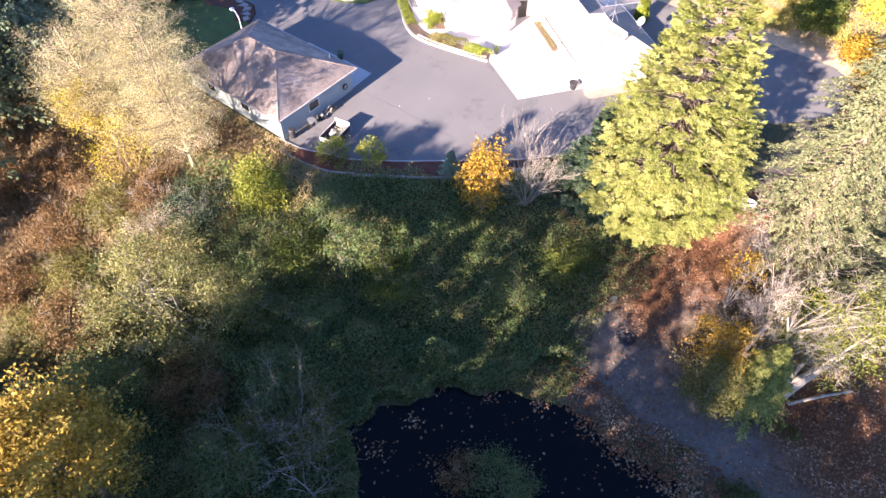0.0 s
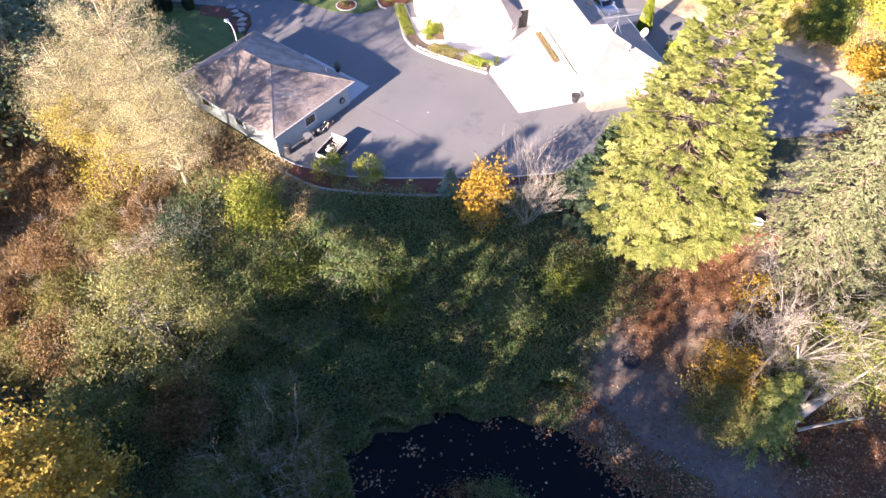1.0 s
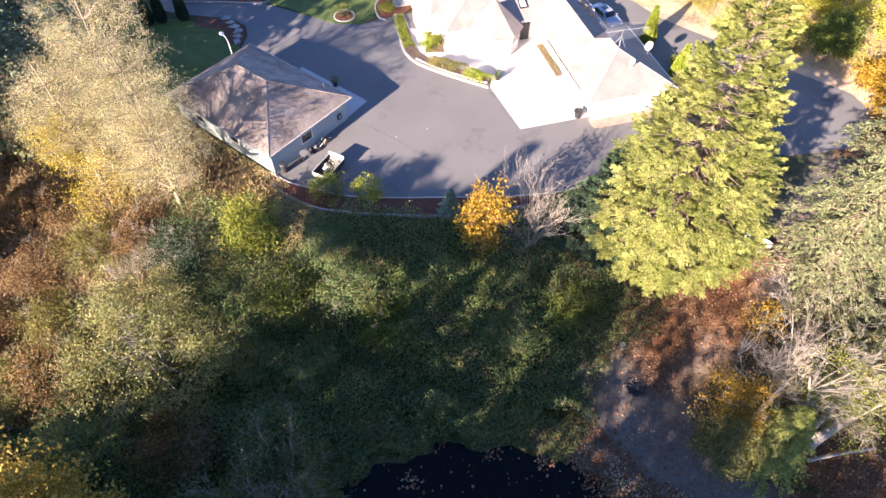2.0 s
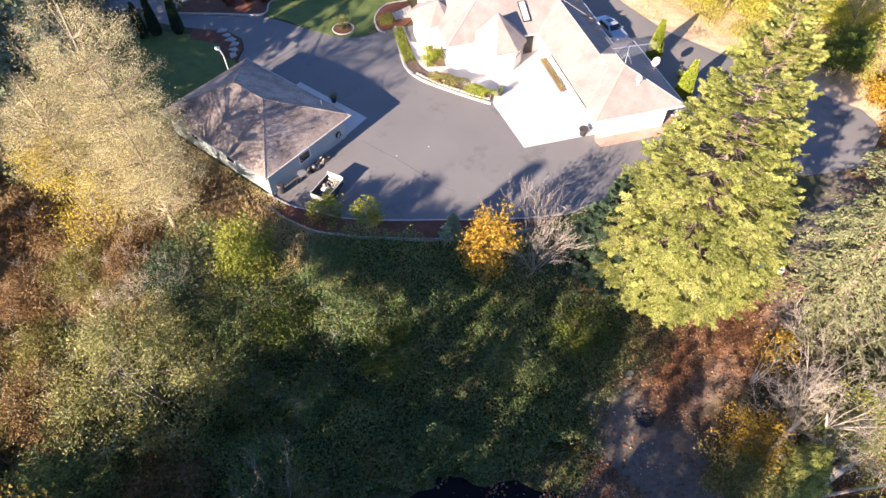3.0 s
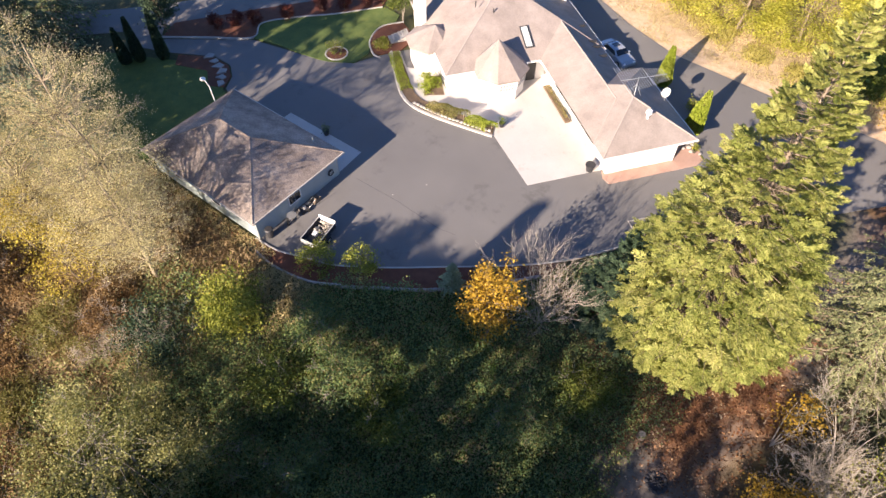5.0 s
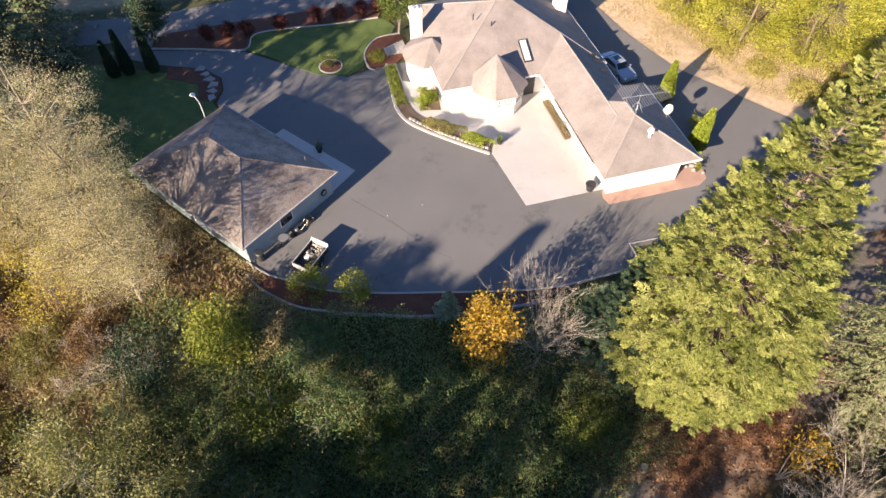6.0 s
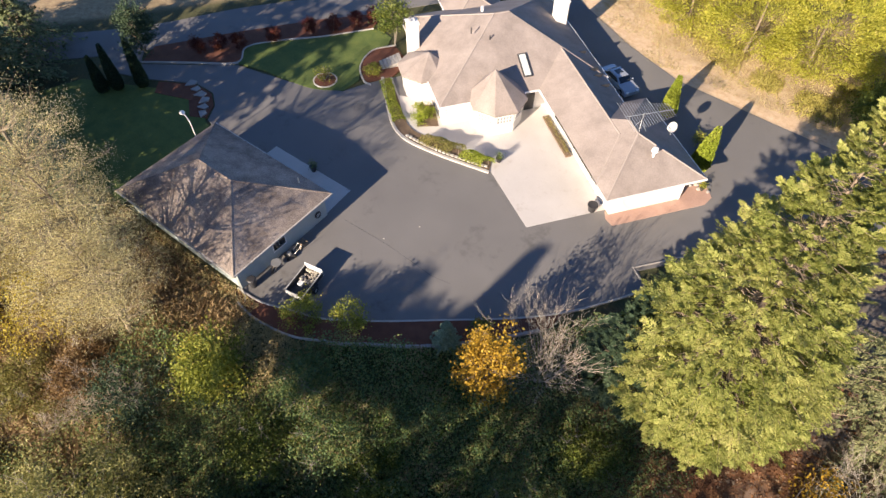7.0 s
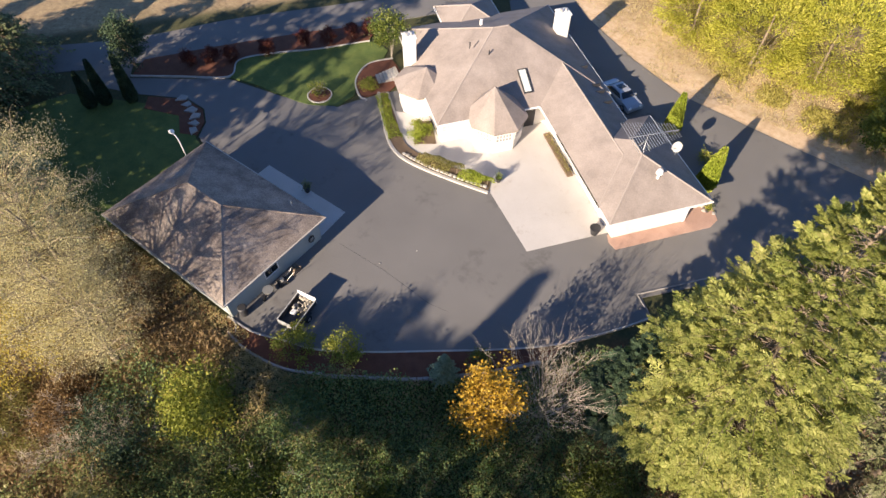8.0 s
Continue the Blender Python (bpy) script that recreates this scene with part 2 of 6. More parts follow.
def smooth_line(points, steps=6):
    """A Catmull-Rom line through the points."""
    p = [np.array(q, float) for q in points]
    p = [2 * p[0] - p[1], *p, 2 * p[-1] - p[-2]]
    out = []
    for i in range(1, len(p) - 2):
        for s in range(steps):
            t = s / steps
            out.append(0.5 * (2 * p[i] + (p[i + 1] - p[i - 1]) * t + (2 * p[i - 1] - 5 * p[i] + 4 * p[i + 1] - p[i + 2]) * t * t
                              + (3 * p[i] - p[i - 1] - 3 * p[i + 1] + p[i + 2]) * t ** 3))
    out.append(p[-2])
    return [tuple(float(c) for c in q) for q in out]


def ribbon(line, width, z0, z1):
    """A kerb: a bar of rectangular section along a line in the plan."""
    bm = bmesh.new()
    pts = [Vector((q[0], q[1], 0)) for q in line]
    rings = []
    for i, p in enumerate(pts):
        d = (pts[min(i + 1, len(pts) - 1)] - pts[max(i - 1, 0)]).normalized()
        s = Vector((-d.y, d.x, 0)) * width / 2
        b = Vector((-d.y, d.x, 0)) * (width / 2 - 0.025)
        rings.append([bm.verts.new(v) for v in (p - s + Vector((0, 0, z0)), p - s + Vector((0, 0, z1 - 0.025)), p - b + Vector((0, 0, z1)),
                                                p + b + Vector((0, 0, z1)), p + s + Vector((0, 0, z1 - 0.025)), p + s + Vector((0, 0, z0)))])
    for a, b in zip(rings, rings[1:]):
        for j in range(6):
            bm.faces.new((a[j], a[(j + 1) % 6], b[(j + 1) % 6], b[j]))
    bm.faces.new(rings[0])
    bm.faces.new(rings[-1][::-1])
    bmesh.ops.recalc_face_normals(bm, faces=bm.faces[:])
    return bm


# ---- value noise and the lie of the land ----
_grid = np.random.default_rng(11).random((256, 256))


def vnoise(x, y, scale=1.0):
    x, y = np.asarray(x, float) / scale + 500.0, np.asarray(y, float) / scale + 500.0
    i, j = np.floor(x).astype(int), np.floor(y).astype(int)
    u, v = x - i, y - j
    u, v = u * u * (3 - 2 * u), v * v * (3 - 2 * v)
    g = lambda a, b: _grid[a % 256, b % 256]
    return (g(i, j) * (1 - u) + g(i + 1, j) * u) * (1 - v) + (g(i, j + 1) * (1 - u) + g(i + 1, j + 1) * u) * v


def smoothstep(s):
    s = np.clip(s, 0, 1)
    return s * s * (3 - 2 * s)


EDGE_X = [-300, -80, -52, -38.5, -31.6, -27.2, -23.6, -20, -16, -13, -8, 0, 10, 60, 300]
EDGE_Y = [22, 23, 24.5, 25.2, 26.0, 28.9, 31.0, 34.0, 38.5, 42, 46, 50, 54, 66, 90]
EDGE_W = [40, 30, 26, 20, 15, 13, 13, 15, 18, 18, 18, 19, 22, 30, 40]
POND_C, POND_Z = (-2.0, 12.0), -6.45
POND = [(-16.1, 10.7), (-15.3, 14.0), (-13.0, 17.0), (-9.5, 20.0), (-5.5, 22.0), (0.2, 21.7), (5.2, 21.6), (9.5, 19.0), (11.5, 12.0), (9.0, 3.0), (0.0, -3.0), (-7.0, -1.0), (-10.4, 6.0), (-12.6, 8.9)]
_pa, _pr = zip(*sorted((math.atan2(q - POND_C[1], p - POND_C[0]), math.hypot(p - POND_C[0], q - POND_C[1])) for p, q in POND))


def pond_radius(a):
    """The pond's outline about its middle, by angle."""
    return np.interp(a, _pa, _pr, period=2 * math.pi)


def pond_at(x, y):
    """Below 1 inside the pond's outline."""
    dx, dy = np.asarray(x, float) - POND_C[0], np.asarray(y, float) - POND_C[1]
    return np.hypot(dx, dy) / pond_radius(np.arctan2(dy, dx)) + 0.1 * (vnoise(x, y, 2.0) - 0.5) + 0.06 * (vnoise(x, y, 0.8) - 0.5)


def height(x, y):
    x, y = np.asarray(x, float), np.asarray(y, float)
    s = np.interp(x, EDGE_X, EDGE_Y) - y
    w = np.interp(x, EDGE_X, EDGE_W)
    depth = np.interp(x, [-80, -45, -30, 0, 40], [4.0, 4.6, 6.1, 6.2, 6.2])
    k = smoothstep(s / w)
    h = -depth * k - 0.06
    h = h + (vnoise(x, y, 5.0) - 0.5) * 0.7 * smoothstep(s / 6) + (vnoise(x, y, 1.7) - 0.5) * 0.22 * smoothstep(s / 3)
    p = pond_at(x, y)
    h = np.where(p < 1.5, np.maximum(h, POND_Z + 0.06), h)
    return h - 0.9 * smoothstep((1.04 - p) / 0.14)


rng = np.random.default_rng(5)

# ---- ground: one sheet to the horizon ----
def ground_material():
    k = Nodes("ground")
    zones = k.n("ShaderNodeAttribute")
    zones.attribute_name = "zones"
    sep = k.n("ShaderNodeSeparateColor")
    k.link(zones.outputs["Color"], sep.inputs[0])
    fine = k.noise(3.5, 8, 0.75)
    base = k.ramp(fine, [(0.3, (0.035, 0.036, 0.016)), (0.5, (0.06, 0.065, 0.022)), (0.7, (0.11, 0.085, 0.04))])
    dry = k.ramp(k.noise(1.6, 8, 0.75), [(0.3, (0.19, 0.13, 0.075)), (0.5, (0.32, 0.235, 0.135)), (0.7, (0.45, 0.35, 0.2))])
    dirt = k.ramp(k.noise(2.2, 8, 0.75), [(0.3, (0.10, 0.075, 0.058)), (0.5, (0.155, 0.13, 0.11)), (0.7, (0.21, 0.185, 0.155))])
    litter = k.ramp(k.noise(5.0, 8, 0.8), [(0.3, (0.075, 0.035, 0.018)), (0.5, (0.15, 0.068, 0.03)), (0.7, (0.24, 0.115, 0.05))])
    col = k.mix(sep.outputs[0], base, dry)
    col = k.mix(sep.outputs[1], col, dirt)
    col = k.mix(sep.outputs[2], col, litter)
    sand = k.ramp(k.noise(1.3, 8, 0.75), [(0.3, (0.44, 0.29, 0.17)), (0.5, (0.6, 0.44, 0.29)), (0.7, (0.68, 0.54, 0.38))])
    col = k.mix(zones.outputs["Alpha"], col, sand)
    k.link(col, k.bsdf.inputs["Base Color"])
    k.bsdf.inputs["Roughness"].default_value = 0.95
    k.bump(fine, 0.8, 0.08)
    return k.m


def clearing(x, y):
    """How far a place belongs to the bare clearing and the track that leaves it."""
    x, y = np.asarray(x, float), np.asarray(y, float)
    n = (vnoise(x, y, 2.5) - 0.5) * 0.7
    a = 1.3 - np.hypot((x + 1.5) / 5.0, (y - 29.5) / 6.0) + n
    line_x = np.interp(y, [20, 30, 36, 42, 48, 60], [6, -1.5, -1.0, 0.8, 2.2, 3.0])
    b = 1.2 - np.abs(x - line_x) / 2.6 + n
    b = np.where((y > 24) & (y < 60), b, -1)
    c = 1.35 - np.hypot((x - 7.5) / 8.5, (y - 27.6 - 0.15 * (x - 7.5)) / 2.7) + n
    return np.clip(np.maximum(np.maximum(a, b), c) * 1.6, 0, 1)


def leafy(x, y):
    """Where fallen leaves lie thick: under the cedars and along the track."""
    x, y = np.asarray(x, float), np.asarray(y, float)
    a = 1.25 - np.hypot((x + 3) / 8.0, (y - 40) / 7.0)
    b = 1.3 - np.hypot((x - 15) / 8.0, (y - 35) / 7.0)
    c = np.maximum(1.1 - np.hypot((x + 13) / 3.5, (y - 40) / 4.0), 1.2 - np.hypot((x - 6) / 6.0, (y - 66) / 8.0))
    return np.clip((np.maximum(np.maximum(a, b), c) + (vnoise(x, y, 2.2) - 0.5) * 0.9) * 1.3, 0, 1)


def far_bank(x, y):
    """Metres beyond the far edge of the drive."""
    return np.asarray(y, float) - np.interp(x, [-53, -48, -37, -28.6, -21.9, -11.7, 0, 6], [92, 88, 78.8, 74.4, 71.9, 71.2, 70.8, 68])


def dryness(x, y):
    x, y = np.asarray(x, float), np.asarray(y, float)
    left = smoothstep((-37 - x + (vnoise(x, y, 4) - 0.5) * 8) / 6) * smoothstep((27.5 - y) / 3)
    far = smoothstep((far_bank(x, y) + 0.8) / 1.2) * smoothstep((x + 50) / 4)
    field = smoothstep((-(x + 66) * 0.79 + (y - 50) * 0.61 - 5.5) / 2.0)
    return np.clip(np.maximum(np.maximum(left * 0.85, far), field) * (0.65 + 0.7 * vnoise(x, y, 3)), 0, 1)


def build_ground():
    xs = np.r_[-1500, -800, -400, -220, -160, -130, np.arange(-112, 50.1, 0.8), 56, 66, 85, 120, 200, 400, 800, 1500]
    ys = np.r_[-1500, -800, -400, -200, -120, -80, -55, np.arange(-40, 112, 0.8), 118, 130, 160, 240, 400, 800, 1500]
    gx, gy = np.meshgrid(xs, ys)
    v = np.stack([gx, gy, height(gx, gy)], -1).reshape(-1, 3)
    nx, ny = len(xs), len(ys)
    i = (np.arange(ny - 1)[:, None] * nx + np.arange(nx - 1)).ravel()
    me = mesh_np("ground", v, np.stack([i, i + 1, i + 1 + nx, i + nx], 1), ground_material(), smooth=True)
    col = me.color_attributes.new("zones", "FLOAT_COLOR", "POINT")
    x, y = v[:, 0], v[:, 1]
    rgba = np.stack([dryness(x, y), clearing(x, y), leafy(x, y), smoothstep((far_bank(x, y) + 0.8) / 1.0) * smoothstep((x + 50) / 4) * np.clip(vnoise(x, y, 3.5) * 1.2 + 0.95 - far_bank(x, y) * 0.16, 0.2, 1)], 1).astype(np.float32)
    col.data.foreach_set("color", rgba.ravel())
    return tagged(new("ground", me), "sloping autumn ground with soil, grass and fallen leaves", "ground", kind="structure")


build_ground()


def water():
    k = Nodes("pond_water")
    k.bsdf.inputs["Base Color"].default_value = (0.004, 0.005, 0.006, 1)
    k.bsdf.inputs["IOR"].default_value = 1.33
    k.bsdf.inputs["Specular IOR Level"].default_value = 0.28
    k.bsdf.inputs["Roughness"].default_value = 0.08
    k.bump(k.noise(1.2, 3), 0.05, 0.05)
    bm = bmesh.new()
    ring = []
    for i in range(72):
        a = 2 * math.pi * i / 72 - math.pi
        q = float(pond_radius(a)) * 1.1
        ring.append((POND_C[0] + q * math.cos(a), POND_C[1] + q * math.sin(a)))
    slab(bm, ring, POND_Z - 0.15, POND_Z)
    me = bpy.data.meshes.new("water")
    bm.to_mesh(me)
    bm.free()
    me.materials.append(k.m)
    return tagged(new("water", me), "still dark pond water with floating leaves", "pond", kind="structure")


water()


def structure(name, bm, mat, label, category):
    me = bpy.data.meshes.new(name)
    bm.to_mesh(me)
    bm.free()
    me.materials.append(mat)
    return tagged(new(name, me), label, category, kind="structure")


FRONT = smooth_line([(-38.6, 26.5), (-36.2, 26.7), (-33.7, 27.6), (-31.3, 28.5), (-27.9, 30.8), (-24.6, 33.4), (-20.1, 37.0), (-17.1, 39.9), (-14.6, 43.2), (-12.9, 45.8)], 5)
DRIVE = FRONT + [(-14.3, 47.0), (-11.4, 50.5), (-6, 54.5), (-1, 58.5), (2.5, 62.5), (2.5, 69), (0, 70.8), (-11.7, 71.2), (-21.9, 71.9), (-28.6, 74.4), (-37, 78.8), (-48, 88),
                 (-53, 86), (-44, 74), (-42, 60), (-46.6, 53.3), (-47.6, 51.6), (-48.6, 49.4), (-54.1, 47.2), (-60.4, 45.9), (-68.9, 39.7), (-72.6, 43.6), (-75.6, 39.4),
                 (-70.5, 36.9), (-66.3, 38.5), (-61.5, 41.2), (-58.9, 41.2), (-57.2, 40.0), (-56.1, 38.2), (-53.0, 37.2), (-51.0, 35.0), (-51, 28), (-39, 28)]
driveway = structure("driveway", slab(bmesh.new(), DRIVE, -0.4, 0.0), M_ASPHALT, "wide grey asphalt driveway with faint cracks", "driveway")
road = structure("road", ribbon(smooth_line([(-110, 12), (-92, 25), (-79, 36), (-71.8, 44), (-66.3, 52.5), (-58, 63), (-50.5, 74), (-42, 95)], 6), 5.0, -0.4, -0.012),
                 M_ASPHALT, "narrow asphalt lane in tree shade", "road")


def crack(line, w=0.035):
    return structure("driveway_joint", ribbon(line, w, -0.05, 0.004), M_DARK, "thin dark sealed crack in the asphalt", "crack")


crack([(-36.7, 36.8), (-34.2, 36.85), (-31.9, 36.9), (-29.8, 36.78), (-27.2, 36.6), (-25.6, 36.9)], 0.07)
crack([(-46.5, 49.2), (-44.2, 45.6), (-42.0, 42.4)], 0.05)
crack([(-37.6, 47.0), (-41.0, 44.3), (-44.6, 41.5)], 0.04)

tagged(structure("front_kerb", ribbon(FRONT, 0.15, -0.5, 0.1), M_KERB, "pale concrete kerb along the driveway edge", "kerb"))

# mulch bed between the driveway and the low block wall
BED_OUT = smooth_line([(-37.6, 25.6), (-35.4, 25.4), (-32.4, 25.9), (-30.2, 27.0), (-27.2, 29.0), (-23.9, 31.3), (-20.4, 34.6), (-17.2, 38.2)], 5)
structure("front_bed", slab(bmesh.new(), FRONT[:36] + BED_OUT[::-1], -0.7, 0.05), M_BARK_MULCH, "red bark mulch bed along the driveway", "flower bed")
structure("bed_edging", ribbon(BED_OUT[:17], 0.16, -0.7, 0.12), M_KERB, "pale curved concrete bed edging", "edging")

# ---- lawn, beds and edging behind the drive ----
M_LAWN = surface("lawn", (0.05, 0.095, 0.02), (0.14, 0.175, 0.04), 0.9, 0.7, 9, 0.8, dark=(0.18, 0.19, 0.06), dark_at=0.6)
LAWN = smooth_line([(-60.6, 46.1), (-62.0, 48.6), (-60.0, 51.6), (-56.6, 55.2), (-53.2, 59.6), (-50.6, 59.6)], 5) + [(-49.2, 56.4), (-49.6, 53.6), (-48.4, 51.6)] + smooth_line([(-48.6, 49.5), (-51.2, 47.9), (-54.1, 47.3), (-57.4, 46.9)], 4)
structure("lawn", slab(bmesh.new(), LAWN, -0.3, 0.05), M_LAWN, "mown green lawn in dappled light", "lawn")
structure("side_lawn", slab(bmesh.new(), [(-56.2, 37.9), (-57.6, 39.4), (-59.8, 40.2), (-64.5, 38.0), (-71.5, 34.5), (-75, 26.5), (-63, 25.5), (-53.4, 25.8), (-52.8, 36.9)], -0.3, 0.03), M_LAWN, "mown green lawn in the shade beside the garage", "lawn")
structure("hedge_bed", slab(bmesh.new(), smooth_line([(-69.0, 40.1), (-64.6, 43.3), (-60.8, 46.2), (-62.2, 48.7), (-60.2, 51.8), (-56.8, 55.4), (-53.4, 59.8)], 4) + [(-54.6, 62.6), (-59.6, 57.2), (-65.2, 49.8), (-70.2, 42.6)], -0.3, 0.07), M_BARK_MULCH, "dark red mulch bed with a row of shrubs", "flower bed")
structure("hedge_edging", ribbon(smooth_line([(-69.0, 40.0), (-64.6, 43.2), (-60.8, 46.1), (-62.1, 48.6), (-60.1, 51.7), (-56.7, 55.3), (-53.3, 59.7)], 6), 0.16, -0.3, 0.14), M_KERB, "pale concrete edging round a mulch bed", "edging")


def ring_line(cx, cy, r, a0=0, a1=360, n=24):
    return [(cx + r * math.cos(radians(a0 + (a1 - a0) * i / n)), cy + r * math.sin(radians(a0 + (a1 - a0) * i / n))) for i in range(n + 1)]


structure("round_bed", slab(bmesh.new(), ring_line(-51.2, 49.6, 1.15)[:-1], -0.3, 0.09), M_BARK_MULCH, "round mulch bed in the lawn", "flower bed")
structure("round_bed_edging", ribbon(ring_line(-51.2, 49.6, 1.2), 0.14, -0.3, 0.14), M_KERB, "pale ring of concrete edging in the lawn", "edging")
structure("corner_bed", slab(bmesh.new(), smooth_line([(-47.6, 51.9), (-49.8, 53.6), (-50.6, 56.4), (-49.2, 58.6)], 5) + [(-46.2, 57.2), (-46.0, 54.4)], -0.3, 0.08), M_BARK_MULCH, "mulch bed at the house corner", "flower bed")
structure("corner_bed_edging", ribbon(smooth_line([(-46.9, 51.9), (-48.0, 52.0), (-49.9, 53.6), (-50.7, 56.4), (-49.3, 58.8)], 5), 0.16, -0.3, 0.14), M_KERB, "pale curved edging at the house corner", "edging")
structure("step_bed", slab(bmesh.new(), [(-56.4, 38.2), (-57.3, 39.9), (-58.9, 41.0), (-61.5, 41.0), (-64.8, 39.0), (-63.6, 37.6), (-60.0, 39.0), (-57.9, 37.4)], -0.3, 0.06), M_BARK_MULCH, "dark mulch bed with stepping stones", "flower bed")

# ---- buildings ----
def hip(bm, x0, x1, y0, y1, z, pitch, fascia=0.2):
    """A hip roof over a rectangle of eaves, with a fascia and a closed soffit."""
    w, d = x1 - x0, y1 - y0
    h = min(w, d) / 2
    if w >= d:
        r = [(x0 + h, (y0 + y1) / 2), (x1 - h, (y0 + y1) / 2)]
    else:
        r = [((x0 + x1) / 2, y0 + h), ((x0 + x1) / 2, y1 - h)]
    c = [bm.verts.new(v) for v in ((x0, y0, z), (x1, y0, z), (x1, y1, z), (x0, y1, z))]
    low = [bm.verts.new(v) for v in ((x0, y0, z - fascia), (x1, y0, z - fascia), (x1, y1, z - fascia), (x0, y1, z - fascia))]
    a, b = (bm.verts.new((*p, z + h * pitch)) for p in r)
    if abs(w - d) < 0.02:
        for i in range(4):
            bm.faces.new((c[i], c[(i + 1) % 4], a))
        bm.verts.remove(b)
    elif w > d:
        for f in ((c[0], c[1], b, a), (c[1], c[2], b), (c[2], c[3], a, b), (c[3], c[0], a)):
            bm.faces.new(f)
    else:
        for f in ((c[0], c[1], a), (c[1], c[2], b, a), (c[2], c[3], b), (c[3], c[0], a, b)):
            bm.faces.new(f)
    for i in range(4):
        bm.faces.new((low[i], low[(i + 1) % 4], c[(i + 1) % 4], c[i]))
    bm.faces.new(low[::-1])
    return r


def cone_roof(bm, ring, apex, fascia=0.2):
    top = [bm.verts.new(p) for p in ring]
    low = [bm.verts.new((p[0], p[1], p[2] - fascia)) for p in ring]
    a = bm.verts.new(apex)
    n = len(ring)
    for i in range(n):
        bm.faces.new((top[i], top[(i + 1) % n], a))
        bm.faces.new((low[i], low[(i + 1) % n], top[(i + 1) % n], top[i]))
    bm.faces.new(low[::-1])


def bar(line, w, z_up=0.0):
    """A slim rounded bar along a line in space (ridge caps, gutters, pipes)."""
    bm = bmesh.new()
    for p, q in zip(line, line[1:]):
        cyl(bm, (p[0], p[1], p[2] + z_up), (q[0], q[1], q[2] + z_up), w, n=8)
    return bm


def window(parent, x, y, z, w, h, face, cols=2, rows=1, name="window", glass=None, g=0.02):
    """A framed window with panes, set proud of a wall. face: degrees about z of its outward +x."""
    f = boxes((-0.02, 0.05, -w / 2 - 0.07, -w / 2, -0.07, h + 0.07), (-0.02, 0.05, w / 2, w / 2 + 0.07, -0.07, h + 0.07),
              (-0.02, 0.05, -w / 2, w / 2, -0.07, 0), (-0.02, 0.05, -w / 2, w / 2, h, h + 0.07))
    ob = part(name, f, M_TRIM, parent, "white window frame")
    ob.matrix_basis = pose(x, y, z, 0, 0, face)
    for i in range(cols):
        for j in range(rows):
            p = boxes((-0.015, 0.015, -w / 2 + w * i / cols + g, -w / 2 + w * (i + 1) / cols - g, h * j / rows + g, h * (j + 1) / rows - g))
            part("pane", p, glass or M_GLASS, ob, "dark window glass" if glass is None else "grey glass before pale blinds")
    return ob


M_GLASS = Nodes("window_glass").m
_b = M_GLASS.node_tree.nodes["Principled BSDF"]
_b.inputs["Base Color"].default_value = (0.02, 0.024, 0.028, 1)
_b.inputs["Roughness"].default_value = 0.06
_b.inputs["Specular IOR Level"].default_value = 0.8


M_BLIND = surface("glass_before_blinds", (0.26, 0.27, 0.27), (0.36, 0.36, 0.35), 0.12, 0.8, 5, 0.0)
M_SKYLIGHT = surface("frosted_pane", (0.5, 0.53, 0.52), (0.62, 0.65, 0.64), 0.15, 0.8, 3, 0.0)


